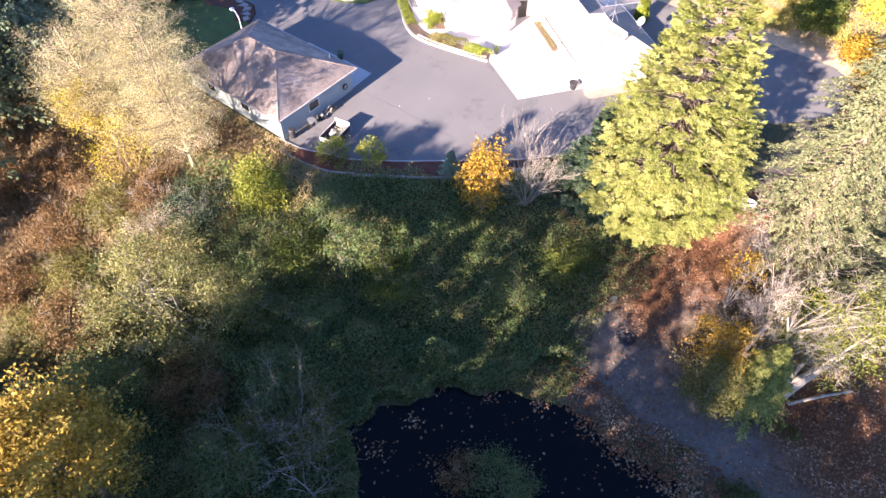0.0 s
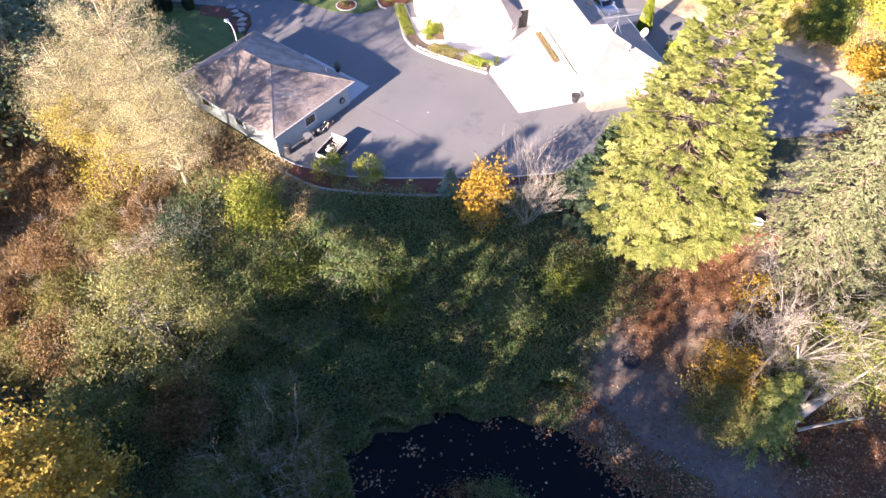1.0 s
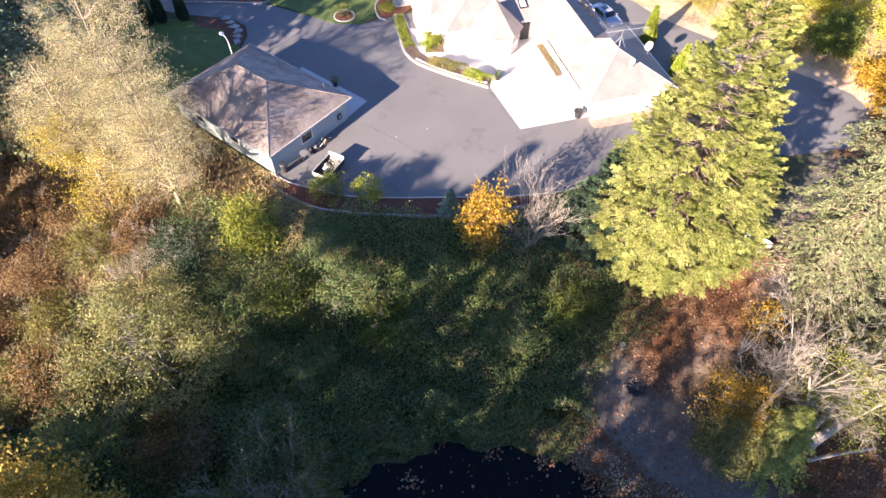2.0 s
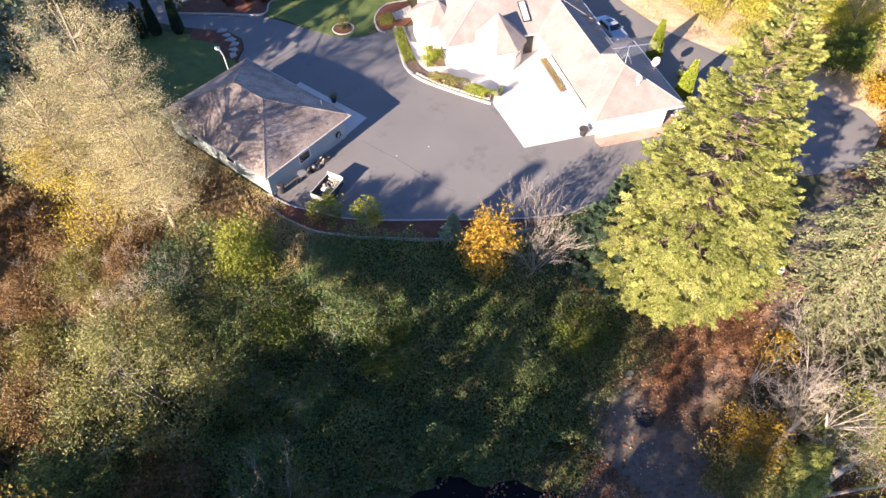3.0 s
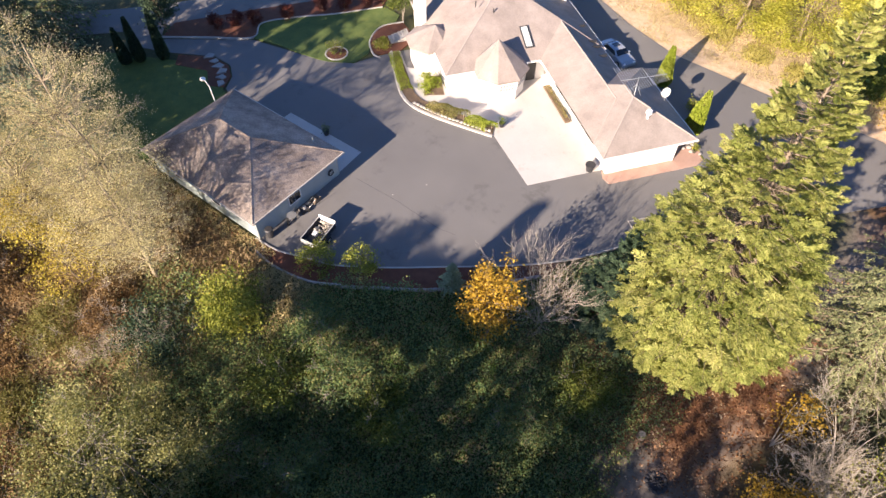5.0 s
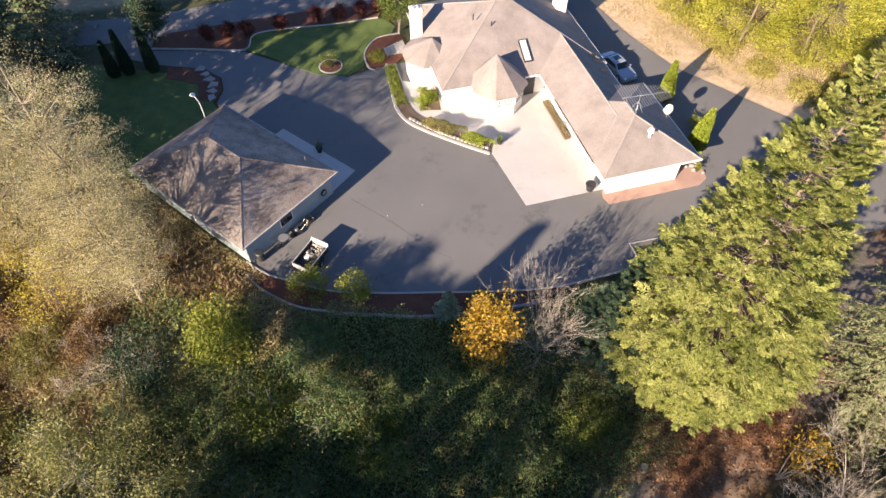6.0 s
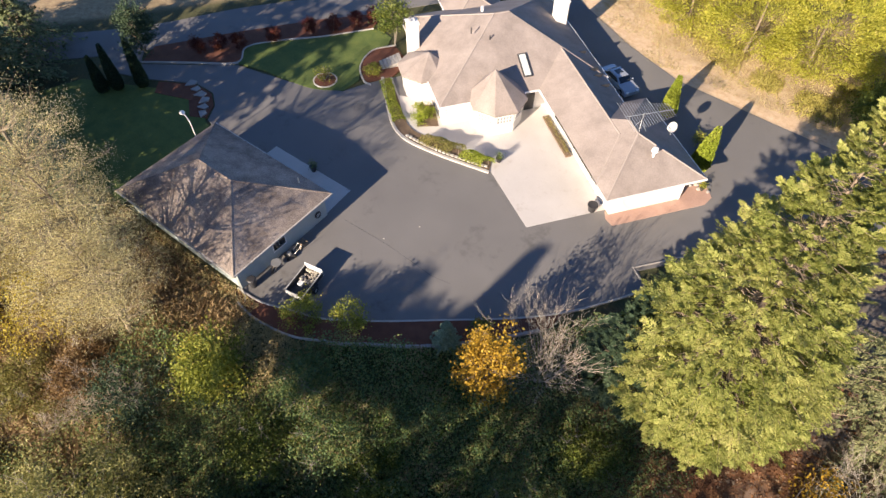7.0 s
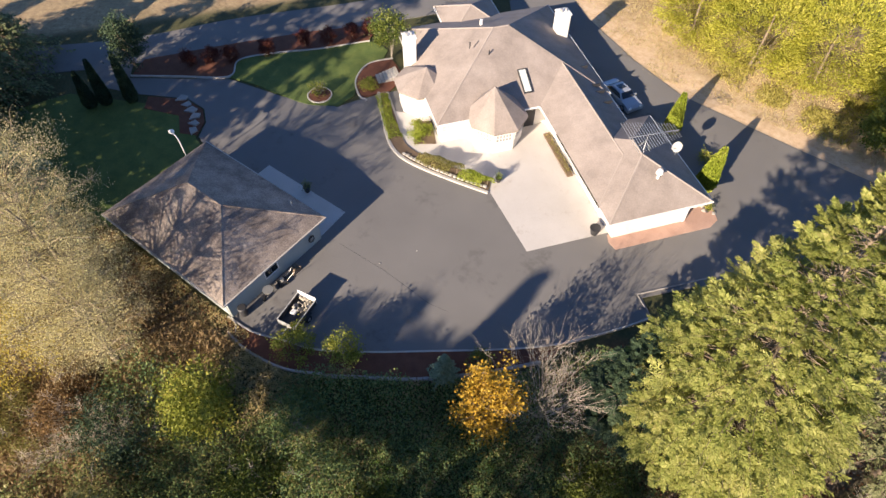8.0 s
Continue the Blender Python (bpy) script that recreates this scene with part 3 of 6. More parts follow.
def garage():
    """The detached garage: hip roof, pale walls, window and doors. Origin at its near corner on the ground."""
    g = thing("garage", -37.8, 26.24, 0, "detached garage with pale walls and a weathered brown shingle hip roof", "garage")
    W, D, ZE, P = 14.4, 10.5, 2.65, 0.485
    x0, x1, y0, y1 = -W, 0.0, 0.0, D
    t = 0.45
    bm = bmesh.new()
    box(bm, x0 + t, x1 - t, y0 + t, y0 + t + 0.16, -0.3, ZE - 0.15)
    box(bm, x0 + t, x1 - t, y1 - t - 0.16, y1 - t, -0.3, ZE - 0.15)
    box(bm, x0 + t, x0 + t + 0.16, y0 + t + 0.16, y1 - t - 0.16, -0.3, ZE - 0.15)
    box(bm, x1 - t - 0.16, x1 - t, y0 + t + 0.16, y1 - t - 0.16, -0.3, ZE - 0.15)
    part("wall", bm, M_GARAGE_WALL, g, "pale painted siding walls")
    bm = bmesh.new()
    r = hip(bm, x0, x1, y0, y1, ZE, P)
    part("roof", bm, M_ROOF_G, g, "weathered brown asphalt shingle roof")
    zr = ZE + D / 2 * P
    a, b = (*r[0], zr), (*r[1], zr)
    for p, q in ((a, b), (b, (x1, y0, ZE)), (b, (x1, y1, ZE)), (a, (x0, y0, ZE)), (a, (x0, y1, ZE))):
        part("ridge_cap", bar([p, q], 0.07, -0.02), M_ROOF_G, g)
    for p, q in (((x0, y0 - 0.06), (x1, y0 - 0.06)), ((x1 + 0.06, y0), (x1 + 0.06, y1)), ((x0, y1 + 0.06), (x1, y1 + 0.06))):
        part("gutter", boxes((min(p[0], q[0]) - 0.06, max(p[0], q[0]) + 0.06, min(p[1], q[1]) - 0.055, max(p[1], q[1]) + 0.055, ZE - 0.16, ZE - 0.03)), M_KERB, g, "grey metal gutter")
    part("downspout", bar([(x1 - 0.05, 0.0, ZE - 0.2), (x1 - 0.4, 0.3, ZE - 0.5), (x1 - 0.4, 0.35, 0.2), (x1 + 0.3, 0.1, 0.1), (x1 + 0.65, -0.3, 0.06)], 0.035), M_KERB, g, "grey downspout")
    window(g, x1 - t, 4.75, 0.95, 1.25, 0.9, 0, 2)
    window(g, -5.5, t, 1.0, 1.1, 0.8, -90, 2)
    window(g, -10.5, t, 1.0, 1.1, 0.8, -90, 2)
    for cx in (-3.4, -7.2, -11.0):
        d = part("garage_door", boxes((cx - 1.4, cx + 1.4, y1 - t, y1 - t + 0.05, 0, 2.15), bevel=0.01), M_TRIM, g, "white panelled garage door")
        for i in range(4):
            part("panel", boxes((cx - 1.3, cx + 1.3, y1 - t + 0.05, y1 - t + 0.07, 0.08 + i * 0.52, 0.52 + i * 0.52), bevel=0.008), M_TRIM, d)
    part("vent_pipe", cyl(bmesh.new(), (-2.55, 9.5, ZE + 0.3), (-2.55, 9.5, ZE + 1.05), 0.05), M_METAL, g, "grey metal vent pipe")
    return g


garage()


def house():
    """The main house in its own frame: x across the wing, y along it away from the drive. Origin at the wing's near eave corner."""
    h = thing("house", -19.2, 49.8, 0, "white single-storey house with a tan shingle hip roof and turret", "house", turn=53)
    ZE, P = 2.65, 0.48
    blocks = {"main": (-10.0, 7.1, 15.0, 30.6), "wing": (0.0, 9.2, 0.0, 11.0), "link": (0.0, 6.9, 2.0, 25.0), "rear": (-5.05, 1.35, 27.4, 33.8)}
    for n, (x0, x1, y0, y1) in blocks.items():
        bm = bmesh.new()
        r = hip(bm, x0, x1, y0, y1, ZE, P if n != "link" else P + 0.002)
        part("roof", bm, M_ROOF_H, h, "tan asphalt shingle roof")
        i = 0.5
        if n == "wing":
            wall = boxes((x0 + 1.0, x1 - 1.5, y0 + i, y1 - i, -0.2, ZE - 0.15), (x1 - 1.6, x1 - i, y0 + 2.2, y1 - i, -0.2, ZE - 0.15))
        else:
            wall = boxes((x0 + (1.0 if n == "link" else i), x1 - i, y0 + i, y1 - i, -0.2, ZE - 0.15))
        part("wall", wall, M_WALL, h, "white painted walls")
        c = [(x0, y0, ZE), (x1, y0, ZE), (x1, y1, ZE), (x0, y1, ZE)]
        zr = ZE + min(x1 - x0, y1 - y0) / 2 * P
        a, b = (*r[0], zr), (*r[1], zr)
        for p, q in ([(a, b)] if n != "rear" else []) + ([(a, c[0]), (a, c[1]), (b, c[2]), (b, c[3])] if y1 - y0 > x1 - x0 else [(a, c[0]), (b, c[1]), (b, c[2]), (a, c[3])]):
            if (n in ("main", "rear") or p == a) and not (n == "main" and q == c[1]):
                part("ridge_cap", bar([p, q], 0.1, -0.06), M_RIDGE, h, "pale ridge shingles")
        part("gutter", boxes((x0 - 0.1, x0, y0, y1, ZE - 0.17, ZE - 0.03), (x1, x1 + 0.1, y0, y1, ZE - 0.17, ZE - 0.03), (x0 - 0.1, x1 + 0.1, y0 - 0.1, y0, ZE - 0.17, ZE - 0.03)), M_TRIM, h, "white metal gutter")
    # turret over the entry court
    ring = [(-4.3 + 2.95 * math.cos(radians(22.5 + 45 * i)), 15.1 + 2.95 * math.sin(radians(22.5 + 45 * i)), ZE) for i in range(8)]
    bm = bmesh.new()
    cone_roof(bm, ring, (-4.45, 15.6, 5.35))
    part("roof", bm, M_ROOF_H, h, "pointed eight-sided turret roof")
    wall = bmesh.new()
    slab(wall, [(-4.3 + (p[0] + 4.3) * 0.86, 15.1 + (p[1] - 15.1) * 0.86) for p in ring], -0.2, ZE - 0.15)
    part("wall", wall, M_WALL, h, "white turret walls")
    for ang, cols in ((-90, 4), (-45, 4), (-135, 4), (180, 3)):
        d = 2.95 * 0.86 * math.cos(radians(22.5)) + 0.01
        window(h, -4.3 + d * math.cos(radians(ang)), 15.1 + d * math.sin(radians(ang)), 1.25, 1.5, 0.8, ang, cols + 1, 2, glass=M_BLIND, g=0.06)
    # bay on the far side
    ring = [(-9.7 + 2.75 * math.cos(radians(22.5 + 45 * i)), 21.6 + 2.75 * math.sin(radians(22.5 + 45 * i)), ZE) for i in range(8)]
    bm = bmesh.new()
    cone_roof(bm, ring, (-9.2, 21.6, 4.1))
    part("roof", bm, M_ROOF_H, h, "low bay roof")
    wall = bmesh.new()
    slab(wall, [(-9.7 + (p[0] + 9.7) * 0.84, 21.6 + (p[1] - 21.6) * 0.84) for p in ring], -0.2, ZE - 0.15)
    part("wall", wall, M_WALL, h, "white bay walls")
    # windows of the court and the wing
    window(h, -8.4, 15.49, 1.2, 1.9, 0.75, -90, 5, 2, glass=M_SKYLIGHT, g=0.06)
    window(h, 0.99, 9.0, 1.0, 1.4, 1.0, 180, 2, 1)
    window(h, 0.99, 5.0, 1.0, 1.4, 1.0, 180, 2, 1)
    window(h, -10.0 + 0.49, 17.2, 0.9, 1.3, 1.2, 180, 2, 1)
    part("front_door", boxes((-1.2, -0.2, 15.4, 15.48, 0, 2.05), bevel=0.01), M_DARK, h, "dark front door in the entry recess")
    part("post", boxes((7.55, 7.75, 0.45, 0.65, 0, ZE - 0.2), bevel=0.01), M_TRIM, h, "white porch post")
    # chimneys
    for x0, x1, y0, y1, top in ((5.3, 6.5, 24.0, 25.2, 5.5), (-10.6, -9.5, 24.3, 25.4, 5.5)):
        ch = part("chimney", boxes((x0, x1, y0, y1, -0.2, top), bevel=0.02), M_WALL, h, "white square chimney")
        part("cap", boxes((x0 - 0.08, x1 + 0.08, y0 - 0.08, y1 + 0.08, top, top + 0.12), bevel=0.02), M_TRIM, ch)
        for i in (0.3, 0.7):
            part("flue", cyl(bmesh.new(), (x0 + (x1 - x0) * i, (y0 + y1) / 2, top + 0.12), (x0 + (x1 - x0) * i, (y0 + y1) / 2, top + 0.5), 0.13), M_METAL, ch, "round metal flue")
    # skylight
    zs = lambda y: ZE + (y - 15.0) * P
    sky_ = part("skylight", boxes((-0.45, 0.45, -1.25, 1.25, 0.0, 0.13), bevel=0.02), M_DARK, h, "long roof skylight with a dark frame")
    sky_.matrix_basis = pose(-0.75, 17.4, zs(17.4) + 0.02, math.degrees(math.atan(P)), 0, 0)
    part("pane", boxes((-0.34, 0.3, -1.12, 1.12, 0.13, 0.15)), M_SKYLIGHT, sky_, "pale frosted pane")
    # small roof vents
    for x, y, z in ((-5.0, 21.4, None), (-3.4, 20.4, None)):
        zz = zs(y)
        part("vent_pipe", cyl(bmesh.new(), (x, y, zz - 0.2), (x, y, zz + 0.45), 0.06), M_DARK, h, "dark vent pipe")
    part("vent_pipe", cyl(bmesh.new(), (-2.6, 25.2, 4.9), (-2.6, 25.2, 5.8), 0.16), M_TRIM, h, "white metal flue")
    v = part("roof_vent", cyl(bmesh.new(), (5.2, 2.6, 3.6), (5.2, 2.6, 4.45), 0.12), M_TRIM, h, "white roof vent with a round cap")
    part("cap", cyl(bmesh.new(), (5.2, 2.6, 4.45), (5.2, 2.6, 4.75), 0.3, 0.24, 16), M_TRIM, v)
    for b in (13.0, 14.6, 15.6, 18.5):
        z = ZE + (6.95 - 5.6) * P
        part("roof_bar", boxes((4.9, 6.3, b, b + 0.12, z - 0.2, z + 0.12), bevel=0.02), M_DARK, h, "dark bar on the roof")
    return h


house()

# ---- paving and beds by the house, in the house's frame ----
HOUSE = pose(-19.2, 49.8, 0, 0, 0, 53)


def hw(a, b, z=0.0):
    p = HOUSE @ Vector((a, b, z))
    return (p.x, p.y) if z == 0.0 else (p.x, p.y, p.z)


def hl(points):
    return [hw(a, b) for a, b in points]


COURT = hl([(-6.3, 1.1), (1.0, 1.1), (1.0, 16.5), (-9.6, 16.5), (-9.6, 19.4), (-12.6, 21.0), (-12.6, 25.2), (-13.9, 24.6), (-14.2, 16.6), (-13.2, 14.0), (-10.6, 11.0), (-7.1, 8.2)])
structure("court", slab(bmesh.new(), COURT, -0.2, 0.012), M_CONCRETE, "pale concrete court in front of the house", "pavement")
structure("paving_strip", slab(bmesh.new(), hl([(0.8, -0.75), (9.6, -0.75), (10.6, -0.2), (10.9, 1.2), (9.3, 2.4), (8.0, 0.9), (0.8, 0.9), (0.55, 0.1)]), -0.2, 0.03), M_BRICK, "reddish paved strip along the white wall", "paving")
BEDL = smooth_line([hw(*p) for p in ((-13.6, 24.2), (-14.0, 20.5), (-14.2, 16.8), (-13.5, 14.4), (-11.6, 12.1), (-9.2, 9.8), (-7.3, 8.1))], 6)
BEDI = smooth_line([hw(*p) for p in ((-6.6, 9.4), (-8.4, 11.1), (-10.7, 13.3), (-12.4, 15.3), (-12.9, 17.2), (-12.8, 20.5), (-12.9, 24.2))], 6)
M_SOIL = surface("dark_soil", (0.09, 0.06, 0.04), (0.2, 0.14, 0.09), 0.95, 1.2, 20, 0.6)
structure("court_bed", slab(bmesh.new(), BEDL + BEDI, -0.2, 0.10), M_SOIL, "narrow planted bed with low hedges", "flower bed")
structure("court_bed_edging", ribbon(BEDL, 0.3, -0.2, 0.15), M_KERB, "pale stone edging of the court bed", "edging")
structure("wall_bed", slab(bmesh.new(), hl([(-12.0, 15.9), (-10.0, 15.4), (-9.55, 18.6), (-11.2, 19.0)]), -0.1, 0.05), M_SOIL, "dark bed against the house wall", "flower bed")
pavebed = structure("wing_bed", slab(bmesh.new(), hl([(0.2, 8.0), (0.75, 8.0), (0.75, 13.8), (0.2, 13.8)]), -0.1, 0.2), M_SOIL, "narrow raised bed along the wing wall", "flower bed")
garage_pad = structure("garage_pad", slab(bmesh.new(), [(-48.0, 36.2), (-38.4, 36.2), (-38.6, 39.6), (-48.0, 39.6)], -0.2, 0.012), M_CONCRETE, "pale concrete pad before the garage doors", "pavement")
structure("step_kerb", ribbon([(-13.75, 46.3), (-14.75, 47.05), (-12.5, 49.85), (-10.6, 52.3)], 0.12, -0.4, 0.08), M_STONE, "grey stone kerb where the driveway steps back", "kerb")

# ---- plants ----
def unit(v):
    return v / np.maximum(np.linalg.norm(v, axis=-1, keepdims=True), 1e-9)


def leaves(centres, size, axis=None, width=0.6, flat=0.5, r=None):
    """Diamond leaves at the centres. axis: the way each one points, or by chance; flat: how much they lie level."""
    r = r or rng
    n = len(centres)
    nor = unit(r.normal(size=(n, 3)) + np.array([0, 0, 2.0 * flat]))
    ax = unit(r.normal(size=(n, 3)) if axis is None else axis + r.normal(size=(n, 3)) * 0.25)
    side = unit(np.cross(nor, ax))
    up = unit(np.cross(ax, side)) * 0.12
    s = (np.broadcast_to(size, (n,)) * (0.65 + 0.7 * r.random(n)))[:, None]
    v = np.stack([centres - ax * s * 0.5, centres + side * s * width * 0.5 + up * s, centres + ax * s * 0.5, centres - side * s * width * 0.5 + up * s], 1)
    return v.reshape(-1, 3)


def leaf_mesh(name, verts, mat):
    return mesh_np(name, verts, np.arange(len(verts)).reshape(-1, 4), mat)


def tubes(lines, sides=5):
    """Tapered round limbs: each line is (points, radii)."""
    vs, fs, k = [], [], 0
    for pts, rad in lines:
        pts = np.asarray(pts, float)
        d = unit(np.gradient(pts, axis=0))
        a = unit(np.cross(d, np.array([0.31, 0.87, 0.38])))
        b = np.cross(d, a)
        ang = np.arange(sides) * 2 * np.pi / sides
        ring = pts[:, None] + (a[:, None] * np.cos(ang)[None, :, None] + b[:, None] * np.sin(ang)[None, :, None]) * np.asarray(rad, float)[:, None, None]
        vs.append(ring.reshape(-1, 3))
        m = len(pts)
        i = k + (np.arange(m - 1)[:, None] * sides + np.arange(sides)).ravel()
        j = k + (np.arange(m - 1)[:, None] * sides + (np.arange(sides) + 1) % sides).ravel()
        fs.append(np.stack([i, j, j + sides, i + sides], 1))
        k += m * sides
    return np.concatenate(vs), np.concatenate(fs)


def limb(p, q, r0, r1, r, bend=0.08, n=5, sag=0.0):
    """A bent limb from p to q."""
    p, q = np.asarray(p, float), np.asarray(q, float)
    t = np.linspace(0, 1, n)[:, None]
    d = np.linalg.norm(q - p)
    off = r.normal(size=3) * bend * d
    pts = p + (q - p) * t + off * (t * (1 - t) * 3) + np.array([0, 0, -sag * d]) * t * t
    return pts, r0 + (r1 - r0) * np.linspace(0, 1, n) ** 0.8


def wood(thick, thin, mat, n=8, m=3):
    """Trunk and limbs, grown together into one mesh."""
    v, f = tubes(thick, n)
    if thin:
        v2, f2 = tubes(thin, m)
        v, f = np.concatenate([v, v2]), np.concatenate([f, f2 + len(v)])
    return mesh_np("trunk", v, f, mat, True)


def broadleaf(name, label, x, y, h, rx, ry, rz, leaf_mat, bark=None, clumps=70, per=90, size=0.2, spread=0.55, trunk=0.18, lean=(0, 0), limbs=24, twigs=0,
              seed=1, group="", category="tree", stems=1, hollow=0.45, base=None, flat=0.5, low=-0.75, tuft=False):
    """A leafy tree or shrub: tapered stems, limbs that reach the clumps, and a crown of many small leaves with gaps."""
    r = np.random.default_rng(seed)
    z0 = float(height(x, y)) if base is None else base
    ob = thing(name, x, y, z0 - 0.05, label, category, group)
    c = np.array([lean[0], lean[1], h - rz])
    d = unit(r.normal(size=(clumps, 3)) + np.array([0, 0, 0.15]))
    d[:, 2] = np.maximum(d[:, 2], low)
    rad = (hollow + (1 - hollow) * r.random(clumps) ** 0.6) * (0.72 + 0.5 * vnoise(d[:, 0] * 3 + seed * 7, d[:, 1] * 3 + d[:, 2] * 4, 1.0))
    cc = c + d * rad[:, None] * np.array([rx, ry, rz])
    cc[:, 2] = np.maximum(cc[:, 2], 0.2)
    cnt = np.maximum((per * (0.4 + 1.2 * r.random(clumps))).astype(int), 5)
    idx = np.repeat(np.arange(clumps), cnt)
    p = cc[idx] + r.normal(size=(len(idx), 3)) * spread * np.array([1, 1, 0.7]) * (0.6 + 0.8 * r.random(clumps))[idx][:, None]
    p[:, 2] = np.maximum(p[:, 2], 0.05)
    part("crown", leaf_mesh("crown", leaves(p, size, axis=unit(d[idx] + np.array([0, 0, 0.5])) if tuft else None, width=0.34 if tuft else 0.6, flat=flat, r=r), leaf_mat), None, ob)
    lines, top = [], []
    for s in range(stems):
        off = r.normal(size=2) * (0.0 if stems == 1 else rx * 0.3)
        q = np.array([off[0] + c[0], off[1] + c[1], c[2] + rz * (0.8 if stems == 1 else 0.3)])
        pts, rr = limb((0, 0, 0), q, trunk, trunk * 0.25, r, 0.04, 7)
        top.append((pts, rr))
    reached = r.permutation(clumps)[:limbs]
    for i in reached:
        pts, rr = top[int(r.integers(len(top)))]
        hh = np.clip((cc[i, 2] - 0.35 * np.linalg.norm(cc[i, :2] - c[:2])) / max(pts[-1, 2], 0.1), 0.15, 0.95)
        k = int(hh * (len(pts) - 1))
        lines.append(limb(pts[k], cc[i], rr[k] * 0.55, max(trunk * 0.06, 0.012), r, 0.08, 5))
    for i in r.choice(reached, twigs):
        e = unit(r.normal(size=3) + d[i] + np.array([0, 0, 0.4])) * spread * (1.2 + 1.2 * r.random())
        lines.append(limb(cc[i], cc[i] + e, 0.018, 0.006, r, 0.1, 3))
    part("trunk", wood(top, lines, bark or M_BARK), None, ob)
    return ob


def conifer(name, label, x, y, h, rad, leaf_mat, branches=120, sprays=9, fan=5, length=0.55, width=0.3, droop=0.35, rise=0.12, power=0.85, start=0.06, trunk=0.28,
            seed=1, group="", base=None, bark=None, side=None, category="tree", widest=99.0, outer=0.12):
    """An evergreen: a straight trunk, whorls of drooping branches and flat sprays along each."""
    r = np.random.default_rng(seed)
    z0 = float(height(x, y)) if base is None else base
    ob = thing(name, x, y, z0 - 0.05, label, category, group)
    stem = [(np.array([[0, 0, 0], [0.02, 0, h * 0.5], [0, 0.02, h]]), [trunk, trunk * 0.55, 0.02])]
    t = start + (1 - start) * (np.arange(branches) + r.random(branches)) / branches
    t = 1 - (1 - t) ** 1.0
    az = np.arange(branches) * 2.39996 + r.normal(size=branches) * 0.35
    L = np.minimum(rad * (1 - t) ** power, widest) * (0.72 + 0.42 * r.random(branches)) + 0.12
    if side is not None:
        L = L * (1 + side[0] * np.cos(az - radians(side[1])))
    out = np.stack([np.cos(az), np.sin(az), np.zeros(branches)], 1)
    lines = []
    for i in range(branches):
        s = np.linspace(0, 1, 5)[:, None]
        p = np.array([0, 0, t[i] * h]) + out[i] * L[i] * s + np.array([0, 0, 1.0]) * (rise * L[i] * s * 1.6 - droop * L[i] * s * s)
        lines.append((p, np.linspace(max(0.02 * L[i], 0.015), 0.008, 5)))
    part("trunk", wood(stem, lines, bark or M_BARK), None, ob)
    # sprays
    bi = np.repeat(np.arange(branches), sprays)
    s = np.tile((np.arange(sprays) + 0.5) / sprays, branches) + r.normal(size=branches * sprays) * 0.05
    s = np.clip(outer + (1.04 - outer) * s, 0.05, 1.06)
    perp = np.stack([-out[:, 1], out[:, 0], np.zeros(branches)], 1)
    m = len(bi)
    bp = np.array([0, 0, 1.0]) * (t[bi] * h)[:, None] + out[bi] * (L[bi] * s)[:, None]
    bp[:, 2] += rise * L[bi] * s * 1.6 - droop * L[bi] * s * s
    # side shoots, then small leaflets along each
    turn = np.where(np.arange(m) % 2 == 0, 1, -1) * (0.25 + 0.75 * r.random(m)) * np.where(s > 0.95, 0.2, 1.0)
    sub = out[bi] * np.cos(turn)[:, None] + perp[bi] * np.sin(turn)[:, None]
    sub[:, 2] += rise - droop * 1.5 * s + r.normal(size=m) * 0.15
    sub = unit(sub)
    sl = np.minimum(2.5 * length, 0.4 * L[bi] + 0.25 * length) * (0.6 + 0.7 * r.random(m)) * (1.15 - 0.45 * s)
    fi = np.repeat(np.arange(m), fan)
    q = r.random(len(fi)) ** 0.75 * 1.05
    lat = unit(np.cross(sub, np.array([0, 0, 1.0])))
    sg = r.normal(size=len(fi))
    c = bp[fi] + sub[fi] * (sl[fi] * q)[:, None] + lat[fi] * (sg * 0.17 * sl[fi] * (1.1 - 0.5 * q))[:, None]
    c[:, 2] += r.normal(size=len(fi)) * 0.07 * sl[fi] - droop * 0.5 * sl[fi] * q * q
    ax = unit(sub[fi] + lat[fi] * (np.sign(sg) * 0.7)[:, None] + r.normal(size=(len(fi), 3)) * 0.35 - np.array([0, 0, droop * 0.5]))
    nor = unit(np.array([0, 0, 1.0]) + out[bi][fi] * 0.5 + r.normal(size=(len(fi), 3)) * 0.45)
    sd = unit(np.cross(nor, ax))
    ln = (length * 0.6 * (0.6 + 0.8 * r.random(len(fi))))[:, None]
    lv = np.stack([c - ax * ln * 0.5, c + sd * ln * width - ax * ln * 0.05, c + ax * ln * 0.5, c - sd * ln * width - ax * ln * 0.05], 1)
    part("crown", leaf_mesh("crown", lv.reshape(-1, 3), leaf_mat), None, ob)
    return ob


